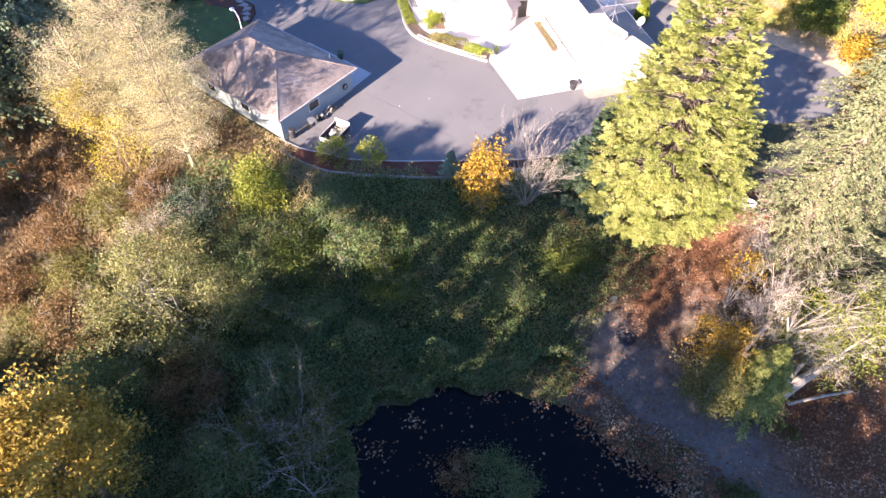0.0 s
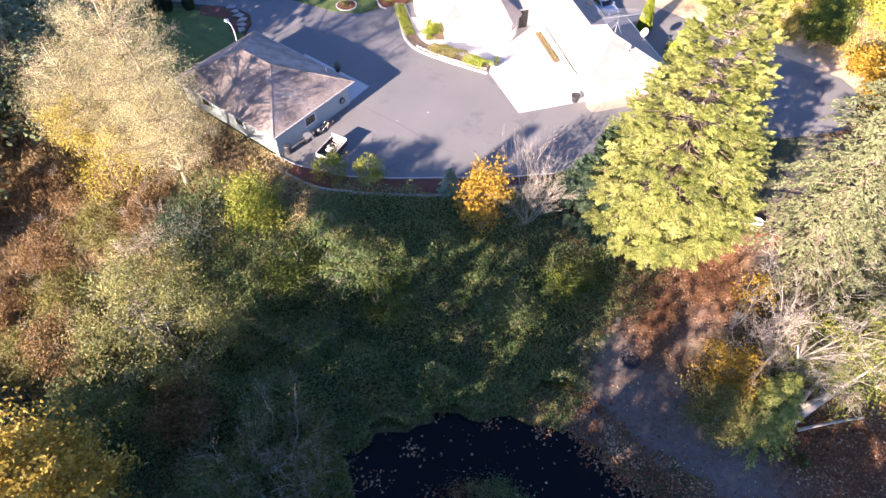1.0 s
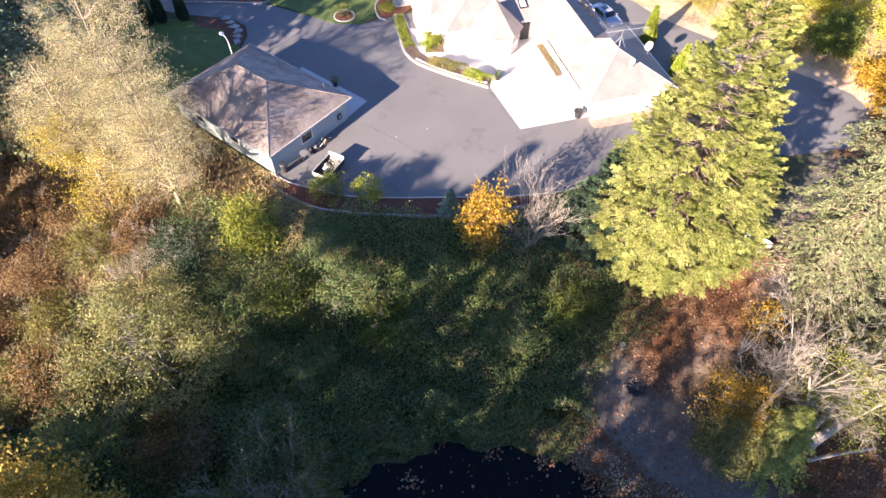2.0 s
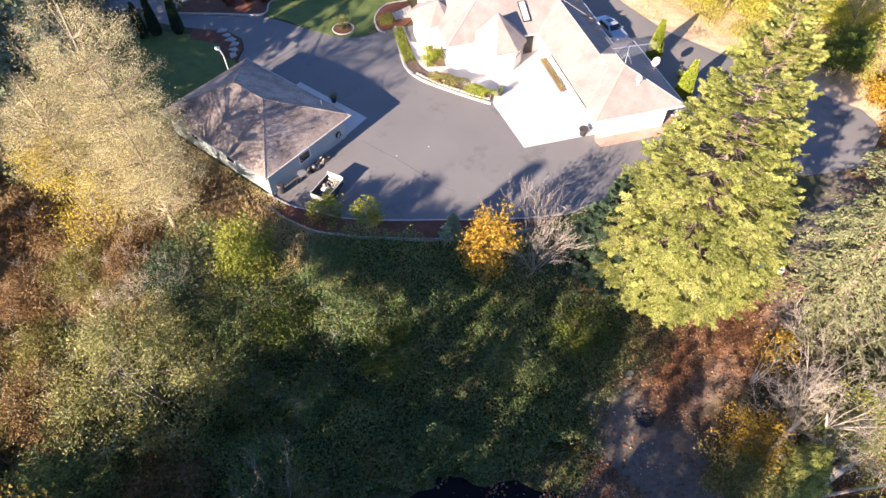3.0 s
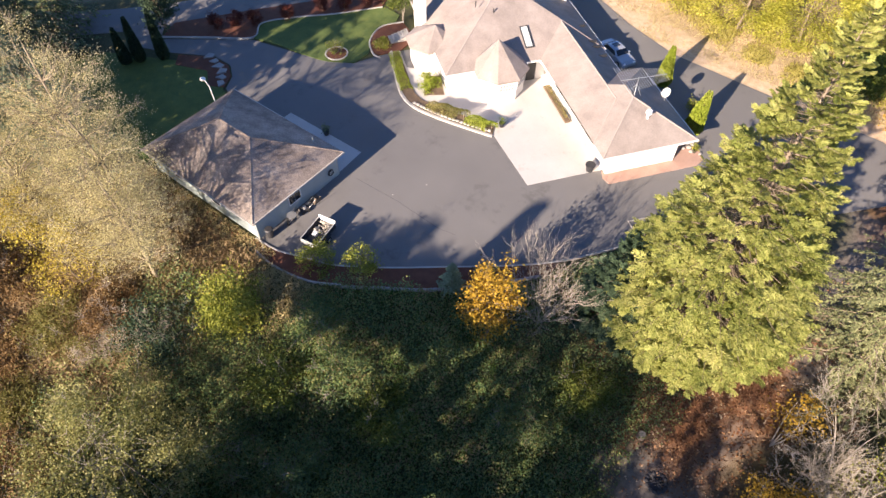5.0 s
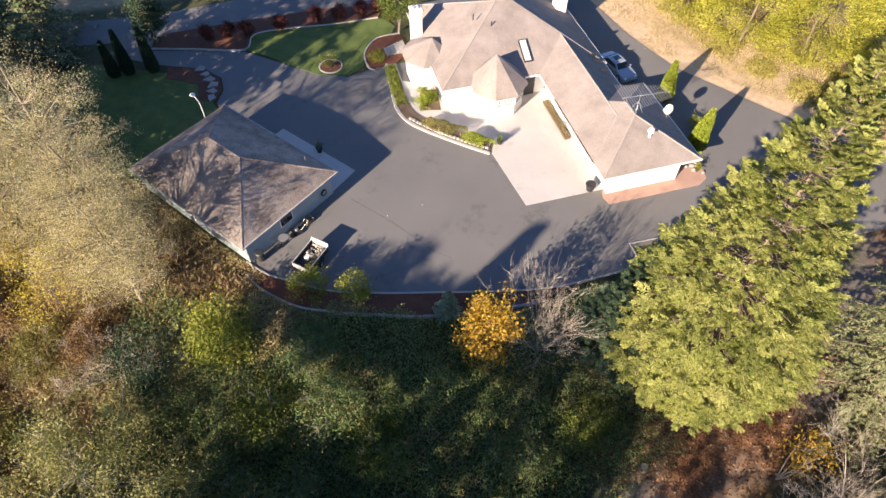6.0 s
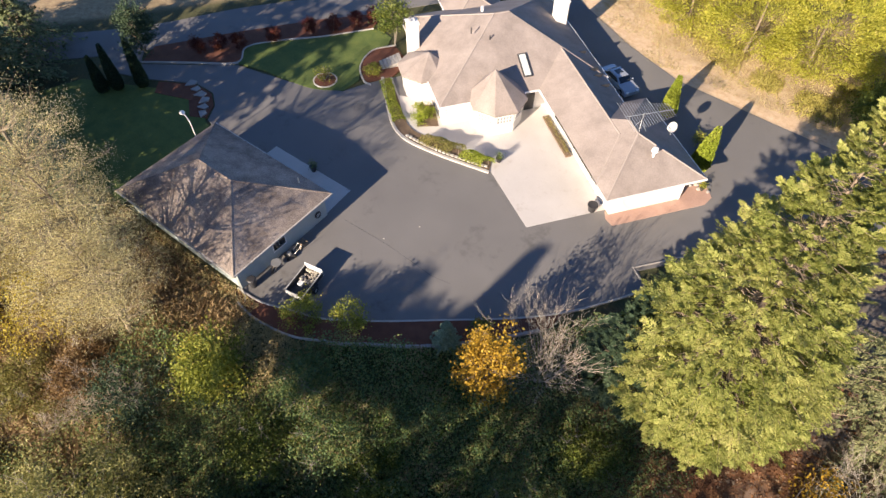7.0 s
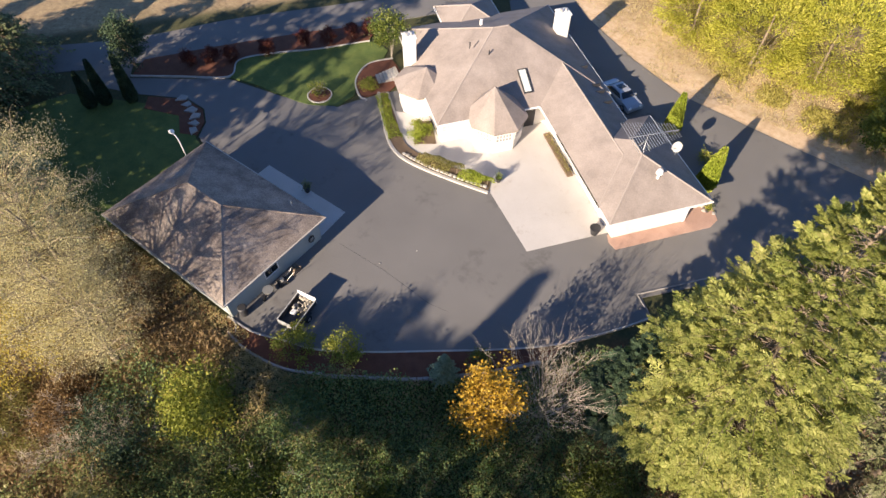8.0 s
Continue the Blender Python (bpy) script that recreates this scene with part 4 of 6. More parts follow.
def cedar(name, label, x, y, h, rad, low, slope, mat, branches=400, fork=3, fingers=13, per=12, leaf=0.19, seed=1, trunk=0.45, reach=1.0):
    """A dense pointed cedar: branches from a straight trunk, each ending in flat feathery fronds whose fingers carry small scales of leaf."""
    r = np.random.default_rng(seed)
    ob = thing(name, x, y, float(height(x, y)) - 0.05, label, "tree")
    zz = np.linspace(low, h - 0.2, 400)
    cone = np.minimum(np.minimum(rad, slope * (h + 0.6 - zz)), 0.45 * rad + 1.1 * (zz - low))
    cum = np.cumsum(cone + 1.3)
    z = np.interp((np.arange(branches) + r.random(branches)) / branches * cum[-1], cum, zz)
    deep = np.where(np.arange(branches) % 4 == 0, 0.5 + 0.25 * r.random(branches), 0.75 + 0.36 * r.random(branches))
    R = (np.interp(z, zz, cone) + 0.15) * deep
    az = np.arange(branches) * 2.39996 + r.normal(size=branches) * 0.25
    out = np.stack([np.cos(az), np.sin(az), np.zeros(branches)], 1)
    perp = np.stack([-out[:, 1], out[:, 0], np.zeros(branches)], 1)
    up = np.clip((z - low) / (h - low), 0, 1)
    tip = out * R[:, None] + np.array([0, 0, 1.0]) * z[:, None]
    root = np.stack([np.zeros(branches), np.zeros(branches), np.minimum(z + R * (0.3 - 0.75 * up), h - 0.3)], 1)
    lines = [limb(root[i], tip[i], max(0.014 * R[i], 0.012), 0.008, r, 0.04, 4) for i in range(branches)]
    stem = [(np.array([[0, 0, 0], [0.03, 0, h * 0.5], [0, 0.03, h * 0.99]]), [trunk, trunk * 0.36, 0.015])]
    part("trunk", wood(stem, lines, M_BARK, 8, 3), None, ob)
    # fronds: one straight on and others forking off behind the tip
    bi = np.repeat(np.arange(branches), fork)
    j = np.tile(np.arange(fork), branches)
    m = len(bi)
    L = np.clip(0.35 + 0.2 * R[bi], 0.45, 1.35) * reach * np.where(j == 0, 1.0, 0.8) * (0.8 + 0.4 * r.random(m))
    yaw = np.where(j == 0, 0.0, np.where(j % 2 == 0, 0.75, -0.75)) + r.normal(size=m) * 0.2
    bd = unit(tip - root)[bi]
    start = tip[bi] - bd * (L * np.where(j == 0, 0.6, 0.75 + 0.5 * (j // 3)))[:, None]
    d = out[bi] * np.cos(yaw)[:, None] + perp[bi] * np.sin(yaw)[:, None]
    d[:, 2] += -0.36 + 0.75 * up[bi] ** 1.2 + r.normal(size=m) * 0.16
    d = unit(d)
    nor = unit(np.array([0, 0, 1.0]) + out[bi] * 0.25 + r.normal(size=(m, 3)) * 0.22)
    lat = unit(np.cross(nor, d))
    nor = np.cross(d, lat)
    # fingers on both sides of each frond
    fi = np.repeat(np.arange(m), fingers)
    g = len(fi)
    k = np.tile(np.arange(fingers), m)
    s = np.clip(0.1 + 0.9 * (k + r.random(g) * 0.6) / fingers, 0, 1)
    a = np.where(k % 2 == 0, 1, -1) * (0.2 + 0.75 * (1.05 - s)) * (0.8 + 0.4 * r.random(g))
    fd = unit(d[fi] * np.cos(a)[:, None] + lat[fi] * np.sin(a)[:, None] + nor[fi] * (0.1 + r.normal(size=g) * 0.14)[:, None])
    fl = L[fi] * (0.42 * np.power(1.1 - s, 0.6) + 0.06) * (0.75 + 0.5 * r.random(g))
    fb = start[fi] + d[fi] * (L[fi] * s)[:, None] + np.array([0, 0, 1.0]) * (L[fi] * 0.14 * (s * s - np.sin(np.pi * s) * 0.6))[:, None]
    # scales along each finger
    li = np.repeat(np.arange(g), per)
    n = len(li)
    q = (np.tile(np.arange(per), g) + r.random(n)) / per
    across = unit(np.cross(nor[fi], fd))
    sd = np.where(np.arange(n) % 2 == 0, 1.0, -1.0) * (0.3 + 0.7 * r.random(n))
    ax = unit(fd[li] + across[li] * (sd * 0.75)[:, None] + r.normal(size=(n, 3)) * 0.15)
    c = fb[li] + fd[li] * (fl[li] * q)[:, None] + across[li] * (sd * 0.12 * (1.1 - q))[:, None]
    c[:, 2] -= 0.16 * fl[li] * q * q
    side = unit(np.cross(nor[fi][li] + r.normal(size=(n, 3)) * 0.25, ax))
    w = (leaf * (0.65 + 0.7 * r.random(n)))[:, None]
    v = np.stack([c - ax * w * 0.5, c + side * w * 0.21 - ax * w * 0.05, c + ax * w * 0.65, c - side * w * 0.21 - ax * w * 0.05], 1)
    part("crown", leaf_mesh("crown", v.reshape(-1, 3), mat), None, ob)
    return ob


def bare_tree(name, label, x, y, h, spread, bark, seed=1, stems=5, levels=4, trunk=0.09, base=None, category="tree", group="", kids=4, wild=0.48, bend=0.12, first=0.55, lean=(0, 0)):
    """A leafless tree: crooked stems that fork again and again into twigs."""
    r = np.random.default_rng(seed)
    z0 = float(height(x, y)) if base is None else base
    ob = thing(name, x, y, z0 - 0.05, label, category, group)
    lines, fine = [], []

    def grow(p, d, ln, rad, lev):
        q = p + d * ln
        pts, rr = limb(p, q, rad, max(rad * 0.5, 0.005), r, bend, 6 if lev >= levels - 1 else 4 if lev > 0 else 3)
        (lines if lev >= levels - 1 else fine).append((pts, rr))
        if lev == 0:
            return
        for _ in range(kids):
            k = r.integers(max(1, len(pts) // 3), len(pts))
            e = unit(d + r.normal(size=3) * wild + np.array([0, 0, 0.15]))
            grow(pts[k], e, ln * (0.4 + 0.35 * r.random()), max(rr[k] * 0.6, 0.008), lev - 1)

    for s in range(stems):
        a = 2 * np.pi * s / stems + r.random()
        d = unit(np.array([np.cos(a) * spread + lean[0], np.sin(a) * spread + lean[1], 1.0]) * (0.75 + 0.5 * r.random(3)))
        grow(np.array([np.cos(a), np.sin(a), 0.0]) * trunk, d, h * first * (0.7 + 0.5 * r.random()), trunk * (0.7 + 0.5 * r.random()), levels)
    part("trunk", mesh_np("trunk", *tubes(lines, 6), bark, True), None, ob)
    part("crown", mesh_np("crown", *tubes(fine, 3), bark, True), None, ob, "leafless crown of fine twigs")
    return ob


def cypress(name, label, x, y, h, rad, mat, seed=1, group="", n=8000, base=0.0, lean=(0, 0)):
    """A narrow columnar evergreen of upright sprays."""
    r = np.random.default_rng(seed)
    ob = thing(name, x, y, base, label, "cypress", group)
    t = 1 - np.sqrt(1 - r.random(n) * 0.995)
    az = r.random(n) * 2 * np.pi
    R = rad * np.minimum(1.0, 0.7 + 3.0 * t) * (1 - t) ** 0.62 * (0.84 + 0.18 * r.random(n) + 0.1 * np.sin(az * 9 + 3 * t))
    p = np.stack([R * np.cos(az) + lean[0] * t, R * np.sin(az) + lean[1] * t, 0.1 + t * h * 0.97], 1)
    ax = unit(np.stack([np.cos(az) * 0.35, np.sin(az) * 0.35, np.ones(n)], 1) + r.normal(size=(n, 3)) * 0.15)
    part("crown", leaf_mesh("crown", leaves(p, 0.22, axis=ax, width=0.5, flat=0.0, r=r), mat), None, ob)
    v, f = tubes([(np.array([[0, 0, 0], [lean[0] * 0.5, lean[1] * 0.5, h * 0.5], [lean[0] * 0.9, lean[1] * 0.9, h * 0.92]]), [0.09, 0.06, 0.02])], 6)
    part("trunk", mesh_np("trunk", v, f, M_BARK, True), None, ob)
    return ob


def stuff(name, verts, mat, label, category):
    return tagged(new(name, leaf_mesh(name, verts, mat)), label, category, kind="stuff")


# big cedar, and the firs and bare trees beyond the clearing
cedar("cedar_tree", "tall dense sunlit yellow-green cedar with feathery sprays", -6.5, 39.2, 28.8, 5.5, 2.0, 0.275, M_LEAF_CEDAR, branches=1000, fingers=11, per=8, leaf=0.17, seed=3)
# the small cedar's shade is in its leaf colour
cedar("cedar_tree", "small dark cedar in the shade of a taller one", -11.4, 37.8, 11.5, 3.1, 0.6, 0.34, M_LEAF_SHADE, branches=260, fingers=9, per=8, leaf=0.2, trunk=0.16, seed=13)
conifer("fir_tree", "grey-green fir with layered branches", 4.6, 45.0, 26.0, 6.4, M_LEAF_HEMLOCK, branches=290, sprays=13, fan=20, length=0.36, width=0.2, droop=0.3, rise=0.1, power=0.7, trunk=0.4, seed=4)
conifer("fir_tree", "grey-green fir with layered branches", 13.0, 41.5, 25.0, 6.0, M_LEAF_HEMLOCK, branches=200, sprays=12, fan=13, length=0.42, width=0.2, droop=0.3, rise=0.1, power=0.7, trunk=0.4, seed=5)
broadleaf("maple_tree", "thinning maple with pale branches and yellow leaves", 9.4, 35.0, 12.0, 4.0, 3.8, 4.4, M_LEAF_LIME, M_PALE_BARK, clumps=100, per=60, size=0.14, spread=0.55, trunk=0.22, limbs=60, twigs=320, seed=6, stems=3, hollow=0.3)
bare_tree("bare_tree", "leafless tree with pale crooked branches", 7.4, 35.4, 11.5, 0.3, M_PALE_BARK, seed=7, stems=4, trunk=0.13, levels=5, kids=4, wild=0.5, bend=0.14)
bare_tree("bare_tree", "leafless pinkish-grey tree with fine tangled twigs", 6.2, 36.2, 8.0, 0.3, M_TWIG, seed=71, stems=5, trunk=0.06, levels=4, kids=5, wild=0.55, bend=0.14)
broadleaf("yellow_shrub", "ochre-leaved shrub at the clearing edge", 4.6, 29.4, 6.8, 2.6, 2.6, 3.3, M_LEAF_OLIVE, M_PALE_BARK, clumps=100, per=90, size=0.16, spread=0.42, trunk=0.1, seed=8, stems=4, hollow=0.25)
broadleaf("yellow_shrub", "golden-leaved shrub beside the track", 2.6, 38.0, 7.2, 1.5, 1.5, 2.0, M_LEAF_YELLOW, M_PALE_BARK, clumps=24, per=30, size=0.2, spread=0.4, trunk=0.07, seed=9, stems=4)
conifer("fir_tree", "young yellow-green hemlock over the logs", 7.2, 31.6, 8.8, 3.0, M_LEAF_CEDAR, branches=130, sprays=11, fan=16, length=0.36, width=0.22, droop=0.35, trunk=0.14, seed=10)
broadleaf("yellow_shrub", "ochre shrub with sparse leaves beside the clearing", 3.7, 31.6, 8.4, 2.4, 2.4, 3.4, M_LEAF_YELLOW, M_GREY_BARK, clumps=80, per=70, size=0.16, spread=0.42, trunk=0.07, limbs=40, twigs=200, seed=11, stems=4, hollow=0.2)
# birches beside the garage
for i, (bx, by, bh, br) in enumerate(((-45.4, 20.4, 15.0, 4.4), (-49.8, 21.6, 18.5, 4.8), (-42.4, 19.2, 12.2, 4.0), (-50.5, 16.6, 14.5, 4.4))):
    broadleaf("birch_tree", "slender birch with thinning pale yellow leaves", bx, by, bh, br, br, bh * 0.44, M_LEAF_BIRCH, M_TWIG, clumps=240, per=110, size=0.09, spread=0.5, trunk=0.24, limbs=110, twigs=700, seed=20 + i, group="birches by the garage", hollow=0.2)
broadleaf("yellow_shrub", "bright yellow shrub among dry grass", -46.6, 15.4, 7.4, 2.8, 2.8, 3.4, M_LEAF_LEMON, None, clumps=40, per=80, size=0.15, spread=0.6, trunk=0.06, seed=31, stems=4)
broadleaf("yellow_shrub", "bright yellow shrub among dry grass", -50.0, 15.6, 9.6, 2.4, 2.4, 3.2, M_LEAF_LEMON, None, clumps=40, per=90, size=0.15, spread=0.5, trunk=0.06, seed=33, stems=4)
for i, (fx, fy, fh) in enumerate(((-62.5, 17.5, 17.0), (-58.5, 22.5, 15.0), (-68.0, 22.0, 15.0))):
    conifer("fir_tree", "blue-green fir at the wood's edge", fx, fy, fh, 4.8, M_LEAF_BLUE, branches=130, sprays=10, fan=11, length=0.62, width=0.26, seed=32 + 5 * i, group="firs by the side lawn")
# hollow
broadleaf("willow_bush", "broad pale olive willow bush, sunlit on top", -33.4, 8.6, 10.8, 6.2, 5.8, 5.4, M_LEAF_WILLOW, M_GREY_BARK, clumps=150, per=150, size=0.17, spread=0.5, trunk=0.14, limbs=60, twigs=260, seed=40, stems=5)
broadleaf("lime_shrub", "lime-green shrub with yellow tips", -34.4, 20.6, 5.4, 2.3, 2.3, 2.9, M_LEAF_LIME, None, clumps=90, per=80, size=0.2, spread=0.5, trunk=0.08, seed=41, stems=3, hollow=0.2)
# the first bush takes the darkened leaves, its shade being in the colour
for i, (sx, sy, sh, sr) in enumerate(((-38.2, 16.0, 4.6, 3.0), (-29.5, 19.5, 3.0, 2.6), (-25.5, 22.5, 3.6, 2.6), (-29.0, 24.0, 2.6, 2.0), (-21.0, 22.4, 3.2, 2.4), (-24.5, 15.5, 3.4, 3.0), (-13.0, 28.6, 3.0, 2.2), (-10.2, 33.0, 3.0, 2.2), (-29.5, 13.5, 3.0, 3.0))):
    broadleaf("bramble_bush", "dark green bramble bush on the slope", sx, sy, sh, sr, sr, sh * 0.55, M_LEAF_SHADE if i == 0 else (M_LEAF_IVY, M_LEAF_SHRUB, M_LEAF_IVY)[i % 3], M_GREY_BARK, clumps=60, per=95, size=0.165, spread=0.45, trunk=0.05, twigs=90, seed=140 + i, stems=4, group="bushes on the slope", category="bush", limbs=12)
for i, (bx, by, bh) in enumerate(((-19.4, 8.6, 6.0), (-16.8, 7.2, 6.6), (-14.6, 5.6, 6.0), (-20.5, 5.6, 5.0))):
    bare_tree("bare_shrub", "grey leafless thicket by the pond", bx, by, bh, 0.7, M_PALE_BARK, seed=420 + i, stems=7, trunk=0.04, levels=3, kids=3, wild=0.42, category="shrub", group="bare thickets by the pond")
for i, (bx, by, bh) in enumerate(((-18.8, 9.6, 3.4), (-16.6, 8.2, 3.2), (-20.8, 6.4, 3.0))):
    broadleaf("bramble_bush", "sparse olive bramble under bare stems", bx, by, bh, 2.4, 2.4, bh * 0.55, M_LEAF_OLIVE, M_PALE_BARK, clumps=40, per=70, size=0.14, spread=0.45, trunk=0.04, seed=440 + i, stems=5, group="brambles by the pond", category="bush", limbs=14, twigs=80)
for i, (bx, by, bh) in enumerate(((-40.2, 14.4, 3.2), (-41.6, 12.6, 3.0), (-39.0, 16.2, 2.8))):
    bare_tree("bare_shrub", "pale dry brush among the bracken", bx, by, bh, 0.7, M_PALE_BARK, seed=430 + i, stems=12, trunk=0.02, levels=3, kids=5, wild=0.4, category="shrub", group="dry brush on the bank")
broadleaf("island_bush", "low mossy bush in the pond", -4.3, 14.3, 2.6, 3.0, 2.4, 1.7, M_LEAF_IVY, M_GREY_BARK, clumps=80, per=130, size=0.12, spread=0.4, trunk=0.05, seed=143, stems=4, category="bush", base=POND_Z - 0.4)
broadleaf("island_bush", "sparse ochre bush at the pond island", -7.2, 13.2, 2.6, 1.2, 1.8, 1.5, M_LEAF_BROWN, M_GREY_BARK, clumps=30, per=50, size=0.17, spread=0.35, trunk=0.04, seed=144, stems=4, category="bush", base=POND_Z - 0.4)
broadleaf("maple_tree", "golden yellow maple by the pond", -25.6, -3.4, 13.4, 4.8, 4.4, 5.0, M_LEAF_GOLD, None, clumps=140, per=120, size=0.27, spread=0.5, trunk=0.3, limbs=40, seed=43, hollow=0.4)
broadleaf("maple_tree", "small golden-yellow maple at the bed", -18.4, 31.4, 8.0, 2.4, 2.4, 3.8, M_LEAF_YELLOW, None, clumps=80, per=60, size=0.22, spread=0.4, trunk=0.09, limbs=36, twigs=120, seed=44, stems=3, hollow=0.3)
bare_tree("bare_tree", "leafless many-stemmed tree beside the drive", -15.8, 34.4, 7.3, 0.4, M_PALE_BARK, seed=45, stems=18, trunk=0.035, levels=3, kids=4, wild=0.34, bend=0.07, first=0.56)
conifer("small_fir", "young blue-green fir in the bed", -22.6, 32.4, 3.1, 1.0, M_LEAF_BLUE, branches=80, sprays=8, fan=8, length=0.3, width=0.26, trunk=0.06, seed=46, base=0.0)
broadleaf("bed_shrub", "round lime shrub in the mulch bed", -32.3, 27.6, 2.4, 1.5, 1.5, 1.25, M_LEAF_LIME, None, clumps=34, per=60, size=0.15, spread=0.24, trunk=0.05, seed=47, stems=4, base=0.0, category="shrub")
broadleaf("bed_shrub", "green shrub with bare stems in the mulch bed", -29.2, 29.2, 2.8, 1.45, 1.45, 1.25, M_LEAF_LIME, None, clumps=34, per=60, size=0.15, spread=0.24, trunk=0.05, seed=48, stems=4, base=0.0, category="shrub")
broadleaf("bed_shrub", "low dark green shrub in the bed", -21.2, 34.7, 1.3, 0.8, 0.8, 0.7, M_LEAF_SHRUB, None, clumps=20, per=50, size=0.15, spread=0.2, trunk=0.04, seed=49, stems=3, base=0.0, category="shrub")
for i, (sx, sy, sh, sr) in enumerate(((-38.5, 3.0, 4.5, 3.2), (-32.0, 1.0, 5.0, 3.4), (-27.0, 5.5, 4.2, 3.2), (-22.0, 9.5, 4.0, 3.0), (-33.5, -4.5, 4.5, 3.2), (-20.5, 3.0, 4.0, 3.0))):
    broadleaf("bramble_bush", "dark bramble thicket with browning leaves", sx, sy, sh, sr, sr, sh * 0.55, M_LEAF_IVY if i % 2 else M_LEAF_BROWN, M_GREY_BARK, clumps=70, per=95, size=0.175, spread=0.48, trunk=0.05, seed=240 + i, stems=4, group="thickets below the willow", category="bush", limbs=12, twigs=60)
for i, (sx, sy, sh, sr) in enumerate(((-45.5, 12.0, 2.6, 3.0), (-42.5, 15.2, 2.8, 2.6), (-48.5, 8.0, 2.4, 3.0), (-44.0, 6.0, 2.6, 2.8), (-52.5, 12.0, 3.0, 3.4), (-55.5, 17.0, 3.0, 3.0), (-41.0, 0.5, 2.6, 3.0), (-47.5, 2.0, 2.4, 3.0), (-57.0, 7.0, 2.6, 3.4))):
    broadleaf("bracken_clump", "brown withered bracken and bramble", sx, sy, sh, sr, sr, sh * 0.6, M_LEAF_BROWN if i % 3 else M_LEAF_OLIVE, M_GREY_BARK, clumps=80, per=95, size=0.15, spread=0.45, trunk=0.04, seed=260 + i, stems=3, group="bracken on the west slope", category="bush", limbs=10, twigs=160)
# cypresses
for i, (cx, cy, ch, cr, ln) in enumerate(((-20.6, 66.2, 4.9, 0.85, (0, 0)), (-15.2, 60.8, 5.1, 0.95, (0.3, 0.6)))):
    cypress("cypress", "bright green columnar cypress beside the house", cx, cy, ch, cr, M_LEAF_CYPRESS, seed=60 + i, group="cypresses by the house", lean=ln)
# lane cypresses: tree shade is put into the dark leaf colour
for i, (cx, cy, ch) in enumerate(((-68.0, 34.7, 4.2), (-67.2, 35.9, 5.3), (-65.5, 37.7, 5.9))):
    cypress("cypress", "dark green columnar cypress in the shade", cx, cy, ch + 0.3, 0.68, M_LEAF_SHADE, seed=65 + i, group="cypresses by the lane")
# garden behind the drive
for i, (sx, sy) in enumerate(((-65.4, 44.9), (-64.0, 46.6), (-62.6, 48.2), (-60.4, 51.2), (-58.3, 54.7), (-56.6, 56.6), (-55.2, 59.0), (-54.2, 60.8))):
    broadleaf("red_shrub", "dark red clipped shrub in the mulch bed", sx, sy, 1.9, 0.8, 0.8, 0.95, M_LEAF_RED, None, clumps=46, per=60, size=0.11, spread=0.17, trunk=0.04, seed=160 + i, stems=3, base=0.05, group="red shrubs along the lane", category="shrub", limbs=8)
broadleaf("juniper_tree", "green juniper with bare pale stems by the house", -49.6, 59.0, 5.6, 2.0, 2.0, 2.2, M_LEAF_SHRUB, M_PALE_BARK, clumps=60, per=60, size=0.2, spread=0.35, trunk=0.08, limbs=30, seed=170, stems=5, base=0.0)
# this pine stands in sun here; darkened leaves supply its shade
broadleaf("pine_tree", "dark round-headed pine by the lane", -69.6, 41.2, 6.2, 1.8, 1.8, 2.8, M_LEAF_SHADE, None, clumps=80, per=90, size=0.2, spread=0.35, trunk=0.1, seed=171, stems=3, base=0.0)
broadleaf("garden_bush", "rusty brown bush in a round bed", -51.2, 49.6, 1.5, 0.8, 0.8, 0.8, M_LEAF_LIME, M_GREY_BARK, clumps=22, per=26, size=0.14, spread=0.2, trunk=0.03, limbs=20, twigs=60, seed=172, stems=5, base=0.08, category="shrub")
broadleaf("garden_bush", "round lime-green bush at the house corner", -47.9, 53.4, 1.3, 0.75, 0.75, 0.7, M_LEAF_LIME, None, clumps=26, per=50, size=0.13, spread=0.18, trunk=0.03, seed=173, stems=3, base=0.08, category="shrub")
broadleaf("garden_bush", "yellow-green bush against the house wall", -39.2, 51.0, 1.9, 1.1, 1.1, 1.0, M_LEAF_CYPRESS, None, clumps=32, per=80, size=0.13, spread=0.2, trunk=0.03, seed=174, stems=3, base=0.05, category="shrub")
broadleaf("garden_bush", "low green bush in the house shade", -16.3, 64.2, 1.2, 0.8, 0.8, 0.65, M_LEAF_LIME, None, clumps=20, per=50, size=0.14, spread=0.2, trunk=0.03, seed=175, stems=3, base=0.0, category="shrub")
# sunlit trees beyond the house
for i, (tx, ty, th, tr) in enumerate(((-25.5, 82.6, 8.5, 4.8), (-18.2, 80.8, 9.5, 5.2), (-11.6, 81.8, 10.5, 5.6), (-5.0, 83, 9, 5.0), (-29, 90, 9, 5), (-20, 92, 12, 6), (-9, 93, 12, 6), (1, 90, 11, 6), (-37, 97, 10, 5))):
    broadleaf("leafy_tree", "dense sunlit yellow-green tree beyond the drive", tx, ty, th, tr, tr, th * 0.52, M_LEAF_SUNNY, None, clumps=210, per=85, size=0.26, spread=0.45, tuft=True, trunk=0.2, limbs=4, seed=180 + i, base=0.0, group="trees beyond the house", hollow=0.6)
